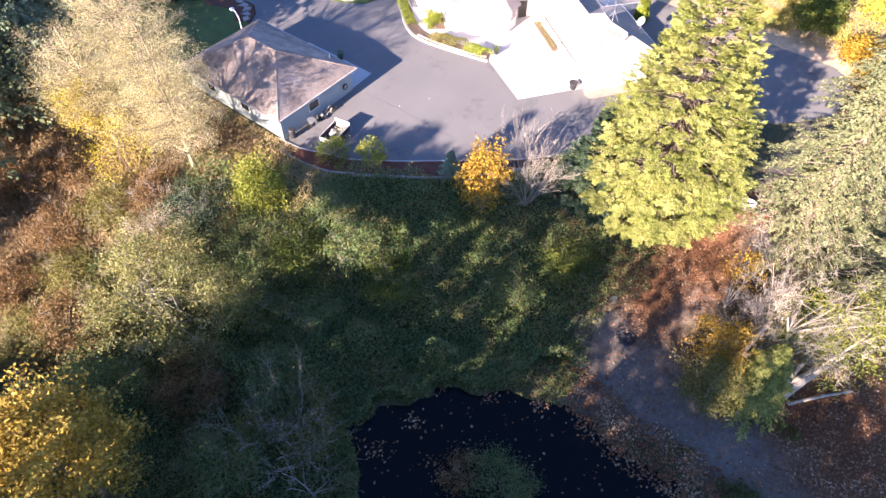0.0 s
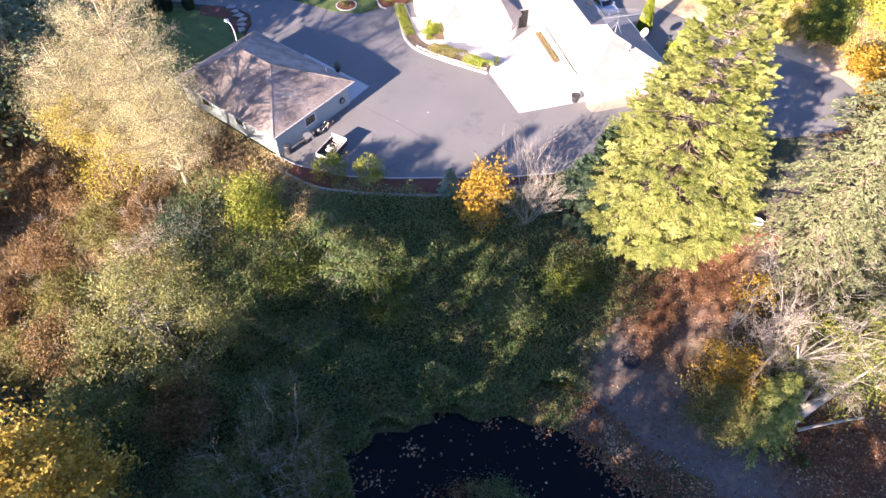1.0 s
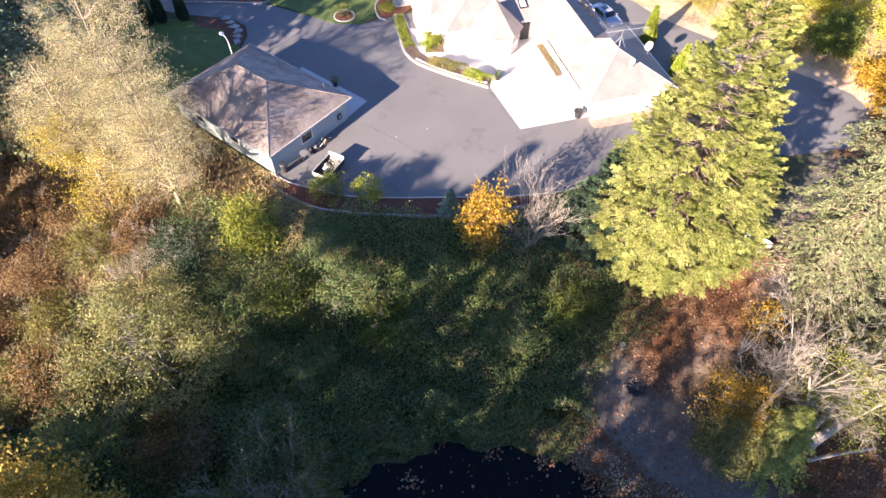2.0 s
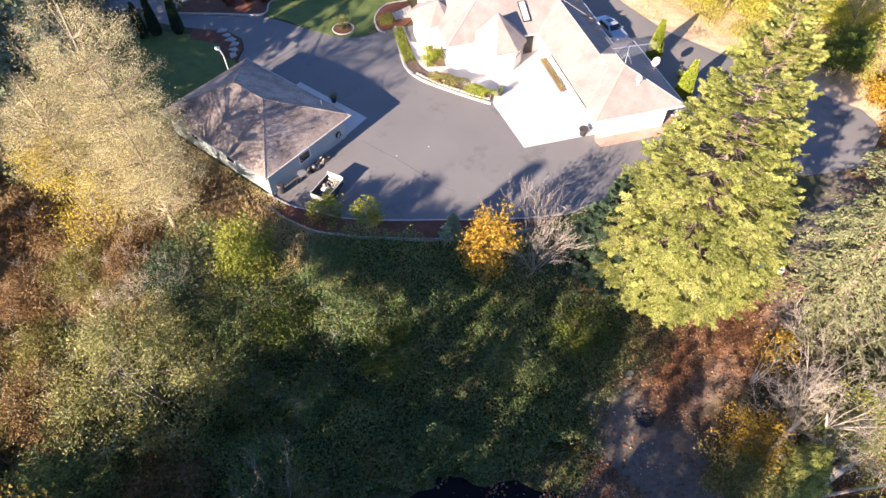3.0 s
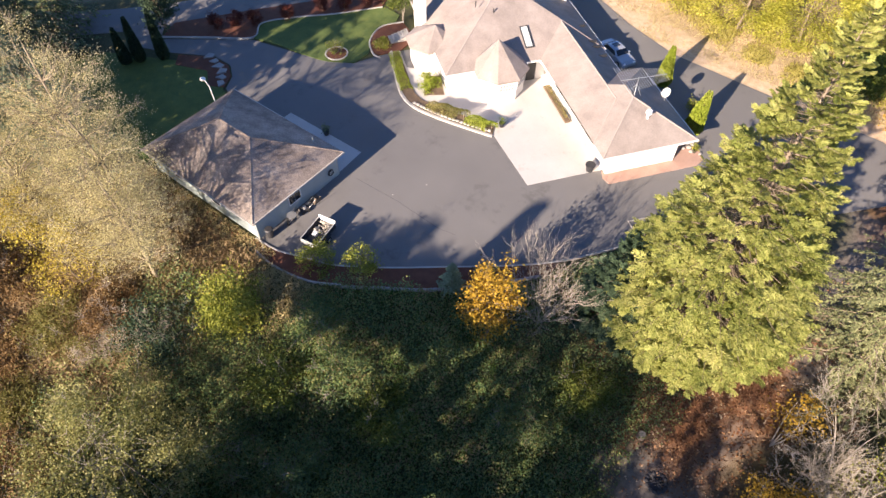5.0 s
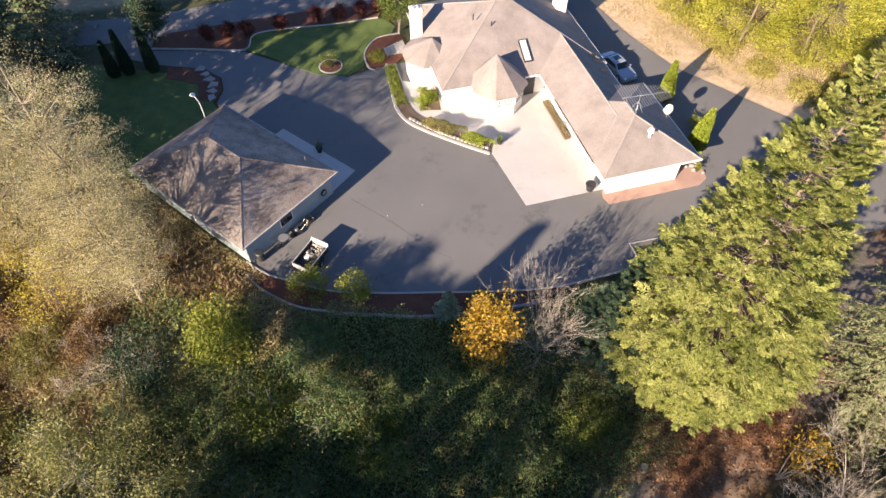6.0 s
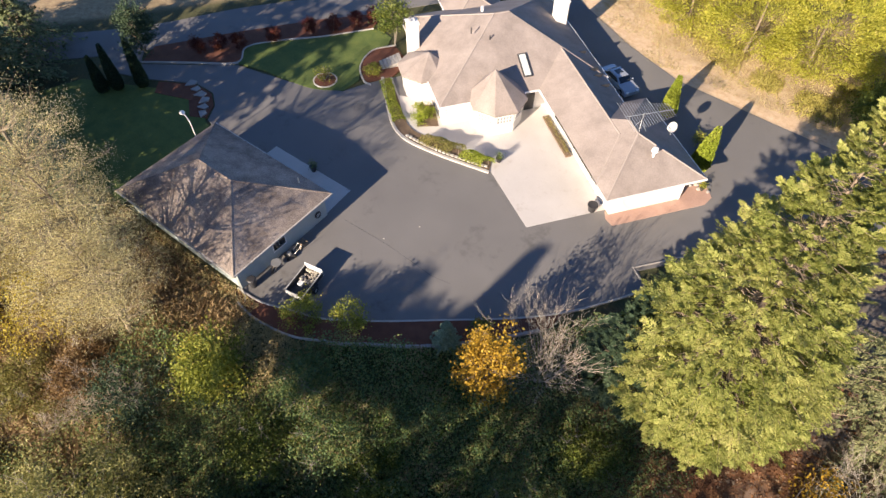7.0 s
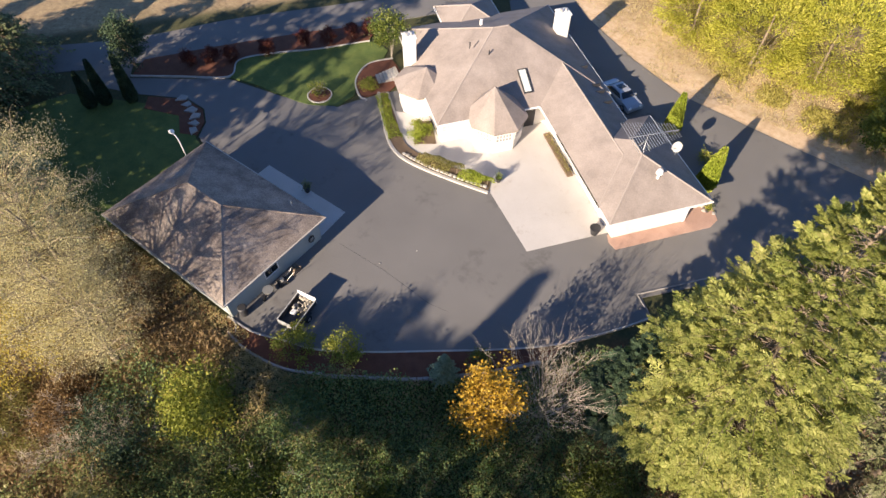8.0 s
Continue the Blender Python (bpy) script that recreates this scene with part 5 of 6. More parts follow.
# second and last tree: sunlight put into the leaf colour
for i, (tx, ty, th, tr) in enumerate(((-4.0, 75.0, 5.0, 2.0), (1.5, 82.0, 6.0, 3.2), (1.5, 73.6, 2.2, 1.4), (4.6, 68.0, 5.5, 2.4), (10, 56, 11, 4.0))):
    broadleaf("leafy_tree", "dark green tree with russet patches beside the track", tx, ty, th, tr, tr, th * 0.45, (M_LEAF_SHRUB, M_LEAF_SUNNY, M_LEAF_YELLOW, M_LEAF_YELLOW, M_LEAF_SUNNY)[i], None, clumps=90, per=80, size=0.26, spread=0.5, trunk=0.16, limbs=16, seed=195 + i, base=0.0, group="trees along the track")
for i, (tx, ty, th) in enumerate(((-60.5, 10, 33), (-64.5, 13, 33), (-57.5, 5, 31), (-66, 10, 25), (-70, 9, 14), (-76, 14, 22), (-83, 20, 13), (-76, 30, 8), (-80, 34, 7), (-84, 30, 8), (-73, 25, 9))):
    conifer("fir_tree", "dark fir in shade by the lane", tx, ty, th, 5.0, M_LEAF_FIR, branches=100, sprays=8, fan=7, length=1.0 if th > 12 else 0.6, width=0.26, seed=205 + i, base=0.0, group="firs by the lane")

# ---- ground cover ----
def scatter(n, x0, x1, y0, y1, weight, r):
    """n places in a box of the plan, thinned by a weight of 0 to 1."""
    x, y = x0 + (x1 - x0) * r.random(n), y0 + (y1 - y0) * r.random(n)
    keep = r.random(n) < weight(x, y)
    return x[keep], y[keep]


def open_ground(x, y):
    """Nothing of the plateau's paving, the clearing or the pond."""
    edge = np.interp(x, EDGE_X, EDGE_Y)
    return (y < edge - 0.2) * (1 - np.clip(clearing(x, y) * 1.3, 0, 1)) * (pond_at(x, y) > np.where(x > -7.5, 1.3, 1.0))


def mound(x, y):
    return 3.0 * vnoise(x, y, 2.8) ** 2 + 0.6 * vnoise(x, y, 1.1)


def dry_bank(x, y):
    """The dry grassy lip between the garage, the mulch bed and the shrubs."""
    edge = np.interp(x, EDGE_X, EDGE_Y)
    return np.clip((-28.5 - x) / 3, 0, 1) * np.clip((y - edge + 4.5 + 2 * (vnoise(x, y, 1.5) - 0.5)) / 1.5, 0, 1)


r_ = np.random.default_rng(77)
x, y = scatter(430000, -42, 0, -12, 48, lambda x, y: open_ground(x, y) * np.clip(1.4 - np.clip((x + 9) / 5, 0, 1) - np.clip((-36 - x) / 4, 0, 1), 0, 1) * (1 - dry_bank(x, y)), r_)
z = height(x, y) + mound(x, y) * (0.55 + 0.5 * r_.random(len(x)))
stuff("ivy", leaves(np.stack([x, y, z], 1), 0.16, width=0.7, flat=0.6, r=r_), M_LEAF_IVY, "dense dark green ivy and bramble on the slope", "undergrowth")
x, y = scatter(80000, -70, -36, -8, 26.5, lambda x, y: open_ground(x, y) * np.clip((-36 - x) / 4 + 0.4, 0, 1), r_)
z = height(x, y) + 0.7 * vnoise(x, y, 2.0) * r_.random(len(x)) + 0.15
ax = unit(np.stack([r_.normal(size=len(x)) * 0.5, r_.normal(size=len(x)) * 0.5, np.ones(len(x))], 1))
stuff("dry_grass", leaves(np.stack([x, y, z], 1), 0.7, axis=ax, width=0.13, flat=0.0, r=r_), M_GRASS_DRY, "tall dry brown grass and bracken", "grass")
x, y = scatter(40000, -42, -27, 18, 29, lambda x, y: dry_bank(x, y) * (y < np.interp(x, EDGE_X, EDGE_Y) - 0.1) * 0.9, r_)
ax = unit(np.stack([r_.normal(size=len(x)) * 0.8, r_.normal(size=len(x)) * 0.8, np.ones(len(x))], 1))
stuff("dry_grass", leaves(np.stack([x, y, height(x, y) + 0.15], 1), 0.42, axis=ax, width=0.15, flat=0.0, r=r_), M_GRASS_PALE, "dry tan grass below the mulch bed", "grass")
x, y = scatter(60000, -30, 12, 4, 32, lambda x, y: open_ground(x, y) * 0.9, r_)
z = height(x, y) + 0.2
ax = unit(np.stack([r_.normal(size=len(x)) * 0.5, r_.normal(size=len(x)) * 0.5, np.ones(len(x))], 1))
stuff("grass_tufts", leaves(np.stack([x, y, z], 1), 0.55, axis=ax, width=0.12, flat=0.0, r=r_), M_GRASS, "rough green grass by the pond", "grass")
x, y = scatter(90000, -24, -4, 0, 26, lambda x, y: (pond_at(x, y) > 0.985) * (pond_at(x, y) < 1.3) * 0.9, r_)
ax = unit(np.stack([r_.normal(size=len(x)) * 0.7, r_.normal(size=len(x)) * 0.7, np.ones(len(x))], 1))
stuff("shore_grass", leaves(np.stack([x, y, height(x, y) + 0.12], 1), 0.34, axis=ax, width=0.2, flat=0.0, r=r_), M_LEAF_IVY, "short green growth along the pond's shore", "grass")
x, y = scatter(190000, -22, 26, 8, 60, lambda x, y: np.clip(leafy(x, y) * 0.7 + clearing(x, y) * 0.1 + 1.0 * (pond_at(x, y) < 1.36) * np.clip((x + 9) / 3, 0.2, 1), 0, 1) * (pond_at(x, y) > 0.99) * (y < np.interp(x, EDGE_X, EDGE_Y) + 1), r_)
z = height(x, y) + 0.03
stuff("leaf_litter", leaves(np.stack([x, y, z + 0.03], 1), 0.19, width=0.75, flat=2.0, r=r_), M_LITTER, "fallen russet and tan leaves", "leaf litter")
x, y = scatter(26000, -56, -36, 16, 26.4, lambda x, y: np.clip((y - 16) / 3, 0, 1), r_)
ax = unit(np.stack([r_.normal(size=len(x)) * 0.8, r_.normal(size=len(x)) * 0.8, np.ones(len(x)) * 0.7], 1))
stuff("dry_grass", leaves(np.stack([x, y, height(x, y) + 0.15], 1), 0.4, axis=ax, width=0.13, flat=0.0, r=r_), M_GRASS_PALE, "pale dry grass bank beside the garage", "grass")
x, y = scatter(6000, -54, -35.5, 19, 26.3, lambda x, y: np.clip((y - 19) / 3, 0, 1) * 0.9, r_)
stuff("leaf_litter", leaves(np.stack([x, y, height(x, y) + 0.05 + 0.12 * r_.random(len(x))], 1), 0.2, width=0.75, flat=2.0, r=r_), M_LITTER, "fallen brown leaves beside the garage", "leaf litter")
x, y = scatter(34000, -22, 18, -4, 26, lambda x, y: (pond_at(x, y) < 1.05) * np.clip(vnoise(x, y, 1.8) * 2.6 - 1.75 + np.clip(pond_at(x, y) - 0.8, 0, 1) * np.where(x > -6, 5.5, 1.5), 0.03, 1), r_)
stuff("floating_leaves", leaves(np.stack([x, y, np.full(len(x), POND_Z + 0.02)], 1), 0.23, width=0.8, flat=12.0, r=r_), M_LITTER, "pale fallen leaves floating on the pond", "leaves")

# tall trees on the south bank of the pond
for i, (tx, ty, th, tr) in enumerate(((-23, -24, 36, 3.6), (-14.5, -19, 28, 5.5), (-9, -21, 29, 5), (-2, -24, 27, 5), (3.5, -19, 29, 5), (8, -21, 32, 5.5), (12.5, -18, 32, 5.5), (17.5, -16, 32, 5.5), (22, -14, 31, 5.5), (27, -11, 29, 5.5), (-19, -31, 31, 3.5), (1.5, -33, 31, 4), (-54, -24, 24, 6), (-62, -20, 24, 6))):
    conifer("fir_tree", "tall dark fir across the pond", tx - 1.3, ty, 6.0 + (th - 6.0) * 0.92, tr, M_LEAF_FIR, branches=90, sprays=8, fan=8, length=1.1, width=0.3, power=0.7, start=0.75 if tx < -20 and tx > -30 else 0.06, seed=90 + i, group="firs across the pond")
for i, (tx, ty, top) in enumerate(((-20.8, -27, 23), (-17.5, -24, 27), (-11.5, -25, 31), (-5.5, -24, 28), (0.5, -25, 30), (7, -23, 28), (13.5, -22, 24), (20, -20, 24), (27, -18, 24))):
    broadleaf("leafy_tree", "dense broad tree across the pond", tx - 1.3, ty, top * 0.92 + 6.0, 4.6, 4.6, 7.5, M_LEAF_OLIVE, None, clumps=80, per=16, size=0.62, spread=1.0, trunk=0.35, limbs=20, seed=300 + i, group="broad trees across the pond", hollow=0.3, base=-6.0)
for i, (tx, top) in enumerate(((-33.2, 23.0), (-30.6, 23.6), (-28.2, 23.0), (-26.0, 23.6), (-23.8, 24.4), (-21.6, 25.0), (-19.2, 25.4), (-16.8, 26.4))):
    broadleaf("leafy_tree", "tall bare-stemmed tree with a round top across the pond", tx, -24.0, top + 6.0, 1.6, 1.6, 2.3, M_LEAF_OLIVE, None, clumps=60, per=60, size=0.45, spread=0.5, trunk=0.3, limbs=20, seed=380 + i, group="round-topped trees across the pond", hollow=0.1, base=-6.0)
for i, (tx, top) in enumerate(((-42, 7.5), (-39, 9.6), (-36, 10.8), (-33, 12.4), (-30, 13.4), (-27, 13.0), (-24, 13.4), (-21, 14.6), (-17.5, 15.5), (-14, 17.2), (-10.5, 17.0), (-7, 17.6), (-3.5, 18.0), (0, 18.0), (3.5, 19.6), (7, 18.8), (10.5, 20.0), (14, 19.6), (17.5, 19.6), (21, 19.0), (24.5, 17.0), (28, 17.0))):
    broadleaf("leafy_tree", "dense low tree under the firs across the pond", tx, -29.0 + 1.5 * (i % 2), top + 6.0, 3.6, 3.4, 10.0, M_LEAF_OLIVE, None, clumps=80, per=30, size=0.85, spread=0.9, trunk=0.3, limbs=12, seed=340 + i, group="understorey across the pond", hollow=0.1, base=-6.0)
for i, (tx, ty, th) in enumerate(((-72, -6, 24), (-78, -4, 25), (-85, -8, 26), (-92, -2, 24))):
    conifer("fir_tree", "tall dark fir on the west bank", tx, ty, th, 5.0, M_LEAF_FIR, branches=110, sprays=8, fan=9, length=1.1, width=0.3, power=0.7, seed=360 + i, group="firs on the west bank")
x, y = scatter(60000, -50, 12, 73, 92, lambda x, y: dryness(x, y) * np.clip(vnoise(x, y, 2.0) * 2.4 - 1.0 + far_bank(x, y) * 0.2, 0, 1), r_)
z = height(x, y) + 0.1
ax = unit(np.stack([r_.normal(size=len(x)) * 0.9, r_.normal(size=len(x)) * 0.6, np.ones(len(x))], 1))
stuff("meadow_grass", leaves(np.stack([x, y, z], 1), 0.26, axis=ax, width=0.16, flat=0.0, r=r_), M_GRASS_PALE, "sunlit dry meadow grass beyond the drive", "grass")

x, y = scatter(50000, -36, 6, 73, 82, lambda x, y: np.clip((y - 73.6 - 0.5 * np.clip(-14 - x, 0, 20)) / 3.0, 0, 1) * np.clip(vnoise(x, y, 2.4) * 2.2 - 0.4, 0, 1), r_)
ax = unit(np.stack([r_.normal(size=len(x)) * 0.7, r_.normal(size=len(x)) * 0.7, np.ones(len(x))], 1))
stuff("tall_grass", leaves(np.stack([x, y, height(x, y) + 0.2], 1), 0.5, axis=ax, width=0.16, flat=0.0, r=r_), M_LEAF_LEMON_GRASS, "yellow-green rough grass below the far trees", "grass")

# ---- loose things ----
M_PAINT_SILVER = surface("silver_paint", (0.42, 0.45, 0.49), (0.47, 0.5, 0.55), 0.25, 1, 5, 0.0, metal=0.45)
M_RUBBER = surface("rubber", (0.015, 0.015, 0.016), (0.03, 0.03, 0.03), 0.85, 2, 12, 0.2)
M_GRAVEL = surface("gravel_load", (0.3, 0.27, 0.22), (0.55, 0.5, 0.42), 0.95, 5, 20, 0.8)
M_ASH = surface("charred_wood", (0.012, 0.012, 0.014), (0.07, 0.07, 0.08), 0.9, 5, 20, 0.6)
M_WOOD = surface("weathered_wood", (0.24, 0.2, 0.16), (0.45, 0.39, 0.32), 0.9, 1.5, 14, 0.5)
M_BOARD = surface("worn_white_board", (0.34, 0.34, 0.33), (0.5, 0.5, 0.48), 0.7, 2, 12, 0.2)
M_RED = surface("red_plastic", (0.35, 0.05, 0.03), (0.45, 0.08, 0.05), 0.5, 1, 9, 0.05)
M_BLUE = surface("blue_tarp", (0.12, 0.25, 0.45), (0.2, 0.36, 0.58), 0.5, 1.2, 9, 0.3)


def trailer():
    t = thing("utility_trailer", -34.35, 29.75, 0, "white open utility trailer loaded with rubble", "trailer", turn=10)
    part("bed", boxes((-0.78, 0.78, -1.35, 1.35, 0.42, 0.5), bevel=0.01), M_DARK, t, "dark trailer bed")
    part("side_board", boxes((-0.82, -0.77, -1.35, 1.35, 0.5, 1.0), bevel=0.01), M_DARK, t, "dark side board")
    part("side_board", boxes((0.77, 0.82, -1.35, 1.35, 0.5, 1.0), bevel=0.01), M_DARK, t, "dark side board")
    for sx in (-0.795, 0.795):
        part("rail", boxes((sx - 0.045, sx + 0.045, -1.35, 1.3, 1.0, 1.05), bevel=0.01), M_BOARD, t, "pale top rail")
    part("tailgate", boxes((-0.82, 0.82, 1.3, 1.36, 0.5, 1.3), bevel=0.01), M_TRIM, t, "white tailgate")
    part("front_board", boxes((-0.82, 0.82, -1.36, -1.3, 0.5, 1.0), bevel=0.01), M_BOARD, t, "white front board")
    for sx in (-0.92, 0.92):
        w = part("wheel", cyl(bmesh.new(), (sx - 0.09, 0.0, 0.3), (sx + 0.09, 0.0, 0.3), 0.3, n=20), M_RUBBER, t, "black tyre")
        part("rim", cyl(bmesh.new(), (sx * 1.09 - 0.01, 0.0, 0.3), (sx * 1.09 + 0.01, 0.0, 0.3), 0.16, n=14), M_METAL, w)
        part("mudguard", boxes((sx - 0.12, sx + 0.12, -0.42, 0.42, 0.63, 0.67), bevel=0.015), M_DARK, t)
    part("drawbar", boxes((-0.05, 0.05, -2.1, -1.3, 0.4, 0.48), bevel=0.01), M_METAL, t, "steel drawbar")
    bm = bmesh.new()
    r = random.Random(4)
    for _ in range(60):
        x, y, s = r.uniform(-0.6, 0.6), r.uniform(0.1, 1.15), r.uniform(0.07, 0.16)
        m = pose(x, y, 0.56 + r.uniform(0, 0.25), r.uniform(0, 90), r.uniform(0, 90), r.uniform(0, 90)) @ Matrix.Diagonal((s, s * 0.8, s * 0.6, 1))
        bmesh.ops.create_icosphere(bm, subdivisions=1, radius=1.0, matrix=m)
    tagged(part("load", bm, M_GRAVEL, t, "pale rubble load"), kind="stuff")
    part("crate", boxes((-0.45, -0.05, -0.35, 0.05, 0.5, 0.78), bevel=0.02), M_TRIM, t, "white box")
    return t


trailer()


def car():
    c = thing("car", -26.6, 67.45, 0, "silver four-door saloon parked in the shade of the house", "car", turn=-27)
    # side profile swept across the width, narrowing at the roof
    prof = [(-2.35, 0.3), (-2.38, 0.62), (-2.25, 0.9), (-1.6, 0.98), (-1.05, 1.36), (-0.3, 1.44), (0.35, 1.4), (1.05, 0.98), (1.95, 0.86), (2.3, 0.66), (2.36, 0.35), (2.2, 0.22), (-2.2, 0.22)]
    bm = bmesh.new()
    rows = []
    for k, (w, zs) in enumerate(((-1.0, 0.0), (-0.93, 1.0), (0.93, 1.0), (1.0, 0.0))):
        ring = []
        for x, z in prof:
            narrow = 0.9 - 0.24 * max(0.0, (z - 0.95) / 0.5)
            side = narrow if abs(w) > 0.95 else narrow - 0.07
            zz = z if abs(w) < 0.95 else z - 0.05 * (z > 0.5)
            ring.append(bm.verts.new((x, math.copysign(side, w), zz)))
        rows.append(ring)
    n = len(prof)
    for a, b in zip(rows, rows[1:]):
        for i in range(n):
            bm.faces.new((a[i], a[(i + 1) % n], b[(i + 1) % n], b[i]))
    bm.faces.new(rows[0])
    bm.faces.new(rows[-1][::-1])
    bmesh.ops.recalc_face_normals(bm, faces=bm.faces[:])
    bmesh.ops.bevel(bm, geom=bm.edges[:], offset=0.03, segments=2, affect="EDGES")
    part("body", bm, M_PAINT_SILVER, c, "silver painted body")

    def pane(name, pts, label):
        b2 = bmesh.new()
        lo = [b2.verts.new(p) for p in pts]
        nn = (Vector(pts[1]) - Vector(pts[0])).cross(Vector(pts[2]) - Vector(pts[0])).normalized() * 0.012
        hi = [b2.verts.new(Vector(p) + nn) for p in pts]
        b2.faces.new(hi)
        b2.faces.new(lo[::-1])
        for i in range(len(pts)):
            b2.faces.new((lo[i], lo[(i + 1) % len(pts)], hi[(i + 1) % len(pts)], hi[i]))
        part(name, b2, M_GLASS, c, label)

    pane("windscreen", [(0.46, -0.6, 1.37), (1.0, -0.72, 1.03), (1.0, 0.72, 1.03), (0.46, 0.6, 1.37)], "dark windscreen")
    pane("rear_window", [(-1.55, -0.68, 1.03), (-1.1, -0.6, 1.36), (-1.1, 0.6, 1.36), (-1.55, 0.68, 1.03)], "dark rear window")
    pane("sunroof", [(-0.75, -0.38, 1.405), (-0.05, -0.38, 1.452), (-0.05, 0.38, 1.452), (-0.75, 0.38, 1.405)], "dark sunroof")
    for s in (-1, 1):
        pts = [(-1.35, s * 0.875, 1.0), (0.85, s * 0.875, 1.0), (0.35, s * 0.725, 1.32), (-0.95, s * 0.725, 1.32)]
        pane("side_window", pts if s < 0 else pts[::-1], "dark side windows")
        for wx in (-1.4, 1.4):
            w = part("wheel", cyl(bmesh.new(), (wx, s * 0.72, 0.32), (wx, s * 0.93, 0.32), 0.32, n=24), M_RUBBER, c, "black tyre")
            part("rim", cyl(bmesh.new(), (wx, s * 0.93, 0.32), (wx, s * 0.945, 0.32), 0.2, n=16), M_METAL, w)
        part("mirror", boxes((0.72, 0.88, s * 0.98 - 0.1, s * 0.98 + 0.1, 0.95, 1.08), bevel=0.03), M_PAINT_SILVER, c)
        part("headlight", boxes((2.1, 2.3, s * 0.62 - 0.16, s * 0.62 + 0.16, 0.6, 0.76), bevel=0.04), M_TRIM, c, "clear headlight")
        part("tail_light", boxes((-2.36, -2.2, s * 0.62 - 0.16, s * 0.62 + 0.16, 0.68, 0.84), bevel=0.03), M_RED, c, "red tail light")
    return c


car()


def along_garage():
    b = thing("bin", -37.75, 27.4, 0, "dark wheeled rubbish bin against the garage", "bin")
    part("body", cyl(bmesh.new(), (0, 0, 0.05), (0, 0, 0.95), 0.27, 0.33, 16), M_DARK, b)
    part("lid", cyl(bmesh.new(), (0, 0, 0.95), (0, 0, 1.02), 0.36, 0.3, 16), M_DARK, b)
    w = thing("wheelbarrow", -37.6, 29.8, 0, "pale wheelbarrow leaning by the garage wall", "wheelbarrow", turn=15)
    bm = bmesh.new()
    bmesh.ops.create_cone(bm, cap_ends=True, segments=16, radius1=0.28, radius2=0.42, depth=0.28, matrix=pose(0, 0, 0.52))
    part("tray", bm, M_METAL, w, "pale metal tray")
    part("wheel", cyl(bmesh.new(), (-0.05, -0.62, 0.2), (0.05, -0.62, 0.2), 0.2, n=18), M_RUBBER, w)
    for s in (-0.22, 0.22):
        part("handle", cyl(bmesh.new(), (s * 0.4, -0.62, 0.22), (s, 0.85, 0.62), 0.022, n=8), M_WOOD, w)
        part("leg", cyl(bmesh.new(), (s, 0.28, 0.0), (s, 0.22, 0.42), 0.02, n=8), M_METAL, w)
    y = thing("hand_mower", -37.55, 31.2, 0, "dark mower parked at the garage wall", "mower", turn=-20)
    part("deck", boxes((-0.3, 0.3, -0.4, 0.4, 0.12, 0.34), bevel=0.06), M_DARK, y)
    part("engine", cyl(bmesh.new(), (0, 0, 0.34), (0, 0, 0.56), 0.17, 0.14), M_METAL, y)
    for sx in (-0.32, 0.32):
        for sy in (-0.3, 0.3):
            part("wheel", cyl(bmesh.new(), (sx - 0.03, sy, 0.13), (sx + 0.03, sy, 0.13), 0.13, n=14), M_RUBBER, y)
        part("handle", cyl(bmesh.new(), (sx * 0.7, 0.3, 0.3), (sx * 0.7, 1.0, 0.95), 0.018, n=8), M_METAL, y)
    l = thing("log_pile", -37.6, 32.6, 0, "small brown heap of firewood by the wall", "log pile")
    for i in range(9):
        a, b2 = i % 4, i // 4
        part("log", cyl(bmesh.new(), (-0.28, -0.4 + a * 0.22 + b2 * 0.1, 0.11 + b2 * 0.18), (0.3, -0.38 + a * 0.22 + b2 * 0.1, 0.11 + b2 * 0.18), 0.1, n=9), M_BARK, l)
    h = thing("hose_reel", -38.2, 35.2, 0.75, "dark coiled hose hung on the garage wall", "hose")
    bm = bmesh.new()
    for k in range(4):
        ring = [(0.08 + 0.03 * k, 0.3 * math.cos(a * math.pi / 10) * (1 - 0.06 * k), 0.35 + 0.33 * math.sin(a * math.pi / 10) * (1 - 0.06 * k)) for a in range(21)]
        for p, q in zip(ring, ring[1:]):
            cyl(bm, p, q, 0.03, n=6)
    part("coil", bm, M_DARK, h)
    part("bracket", boxes((-0.05, 0.1, -0.06, 0.06, 0.3, 0.42), bevel=0.01), M_METAL, h)


along_garage()


def yard_lamp():
    l = thing("yard_lamp", -53.2, 35.0, 0, "white curved-arm yard lamp at the garage corner", "lamp")
    part("pole", bar([(0, 0, 0), (0, 0, 2.9), (-0.1, 0.03, 3.4), (-0.4, 0.06, 3.75), (-0.8, 0.1, 3.9)], 0.05), M_TRIM, l, "white curved pole")
    bm = bmesh.new()
    bmesh.ops.create_uvsphere(bm, u_segments=14, v_segments=8, radius=0.24, matrix=pose(-1.0, 0.13, 3.88) @ Matrix.Diagonal((1.2, 1, 0.7, 1)))
    part("shade", bm, M_TRIM, l, "white lamp head")


yard_lamp()


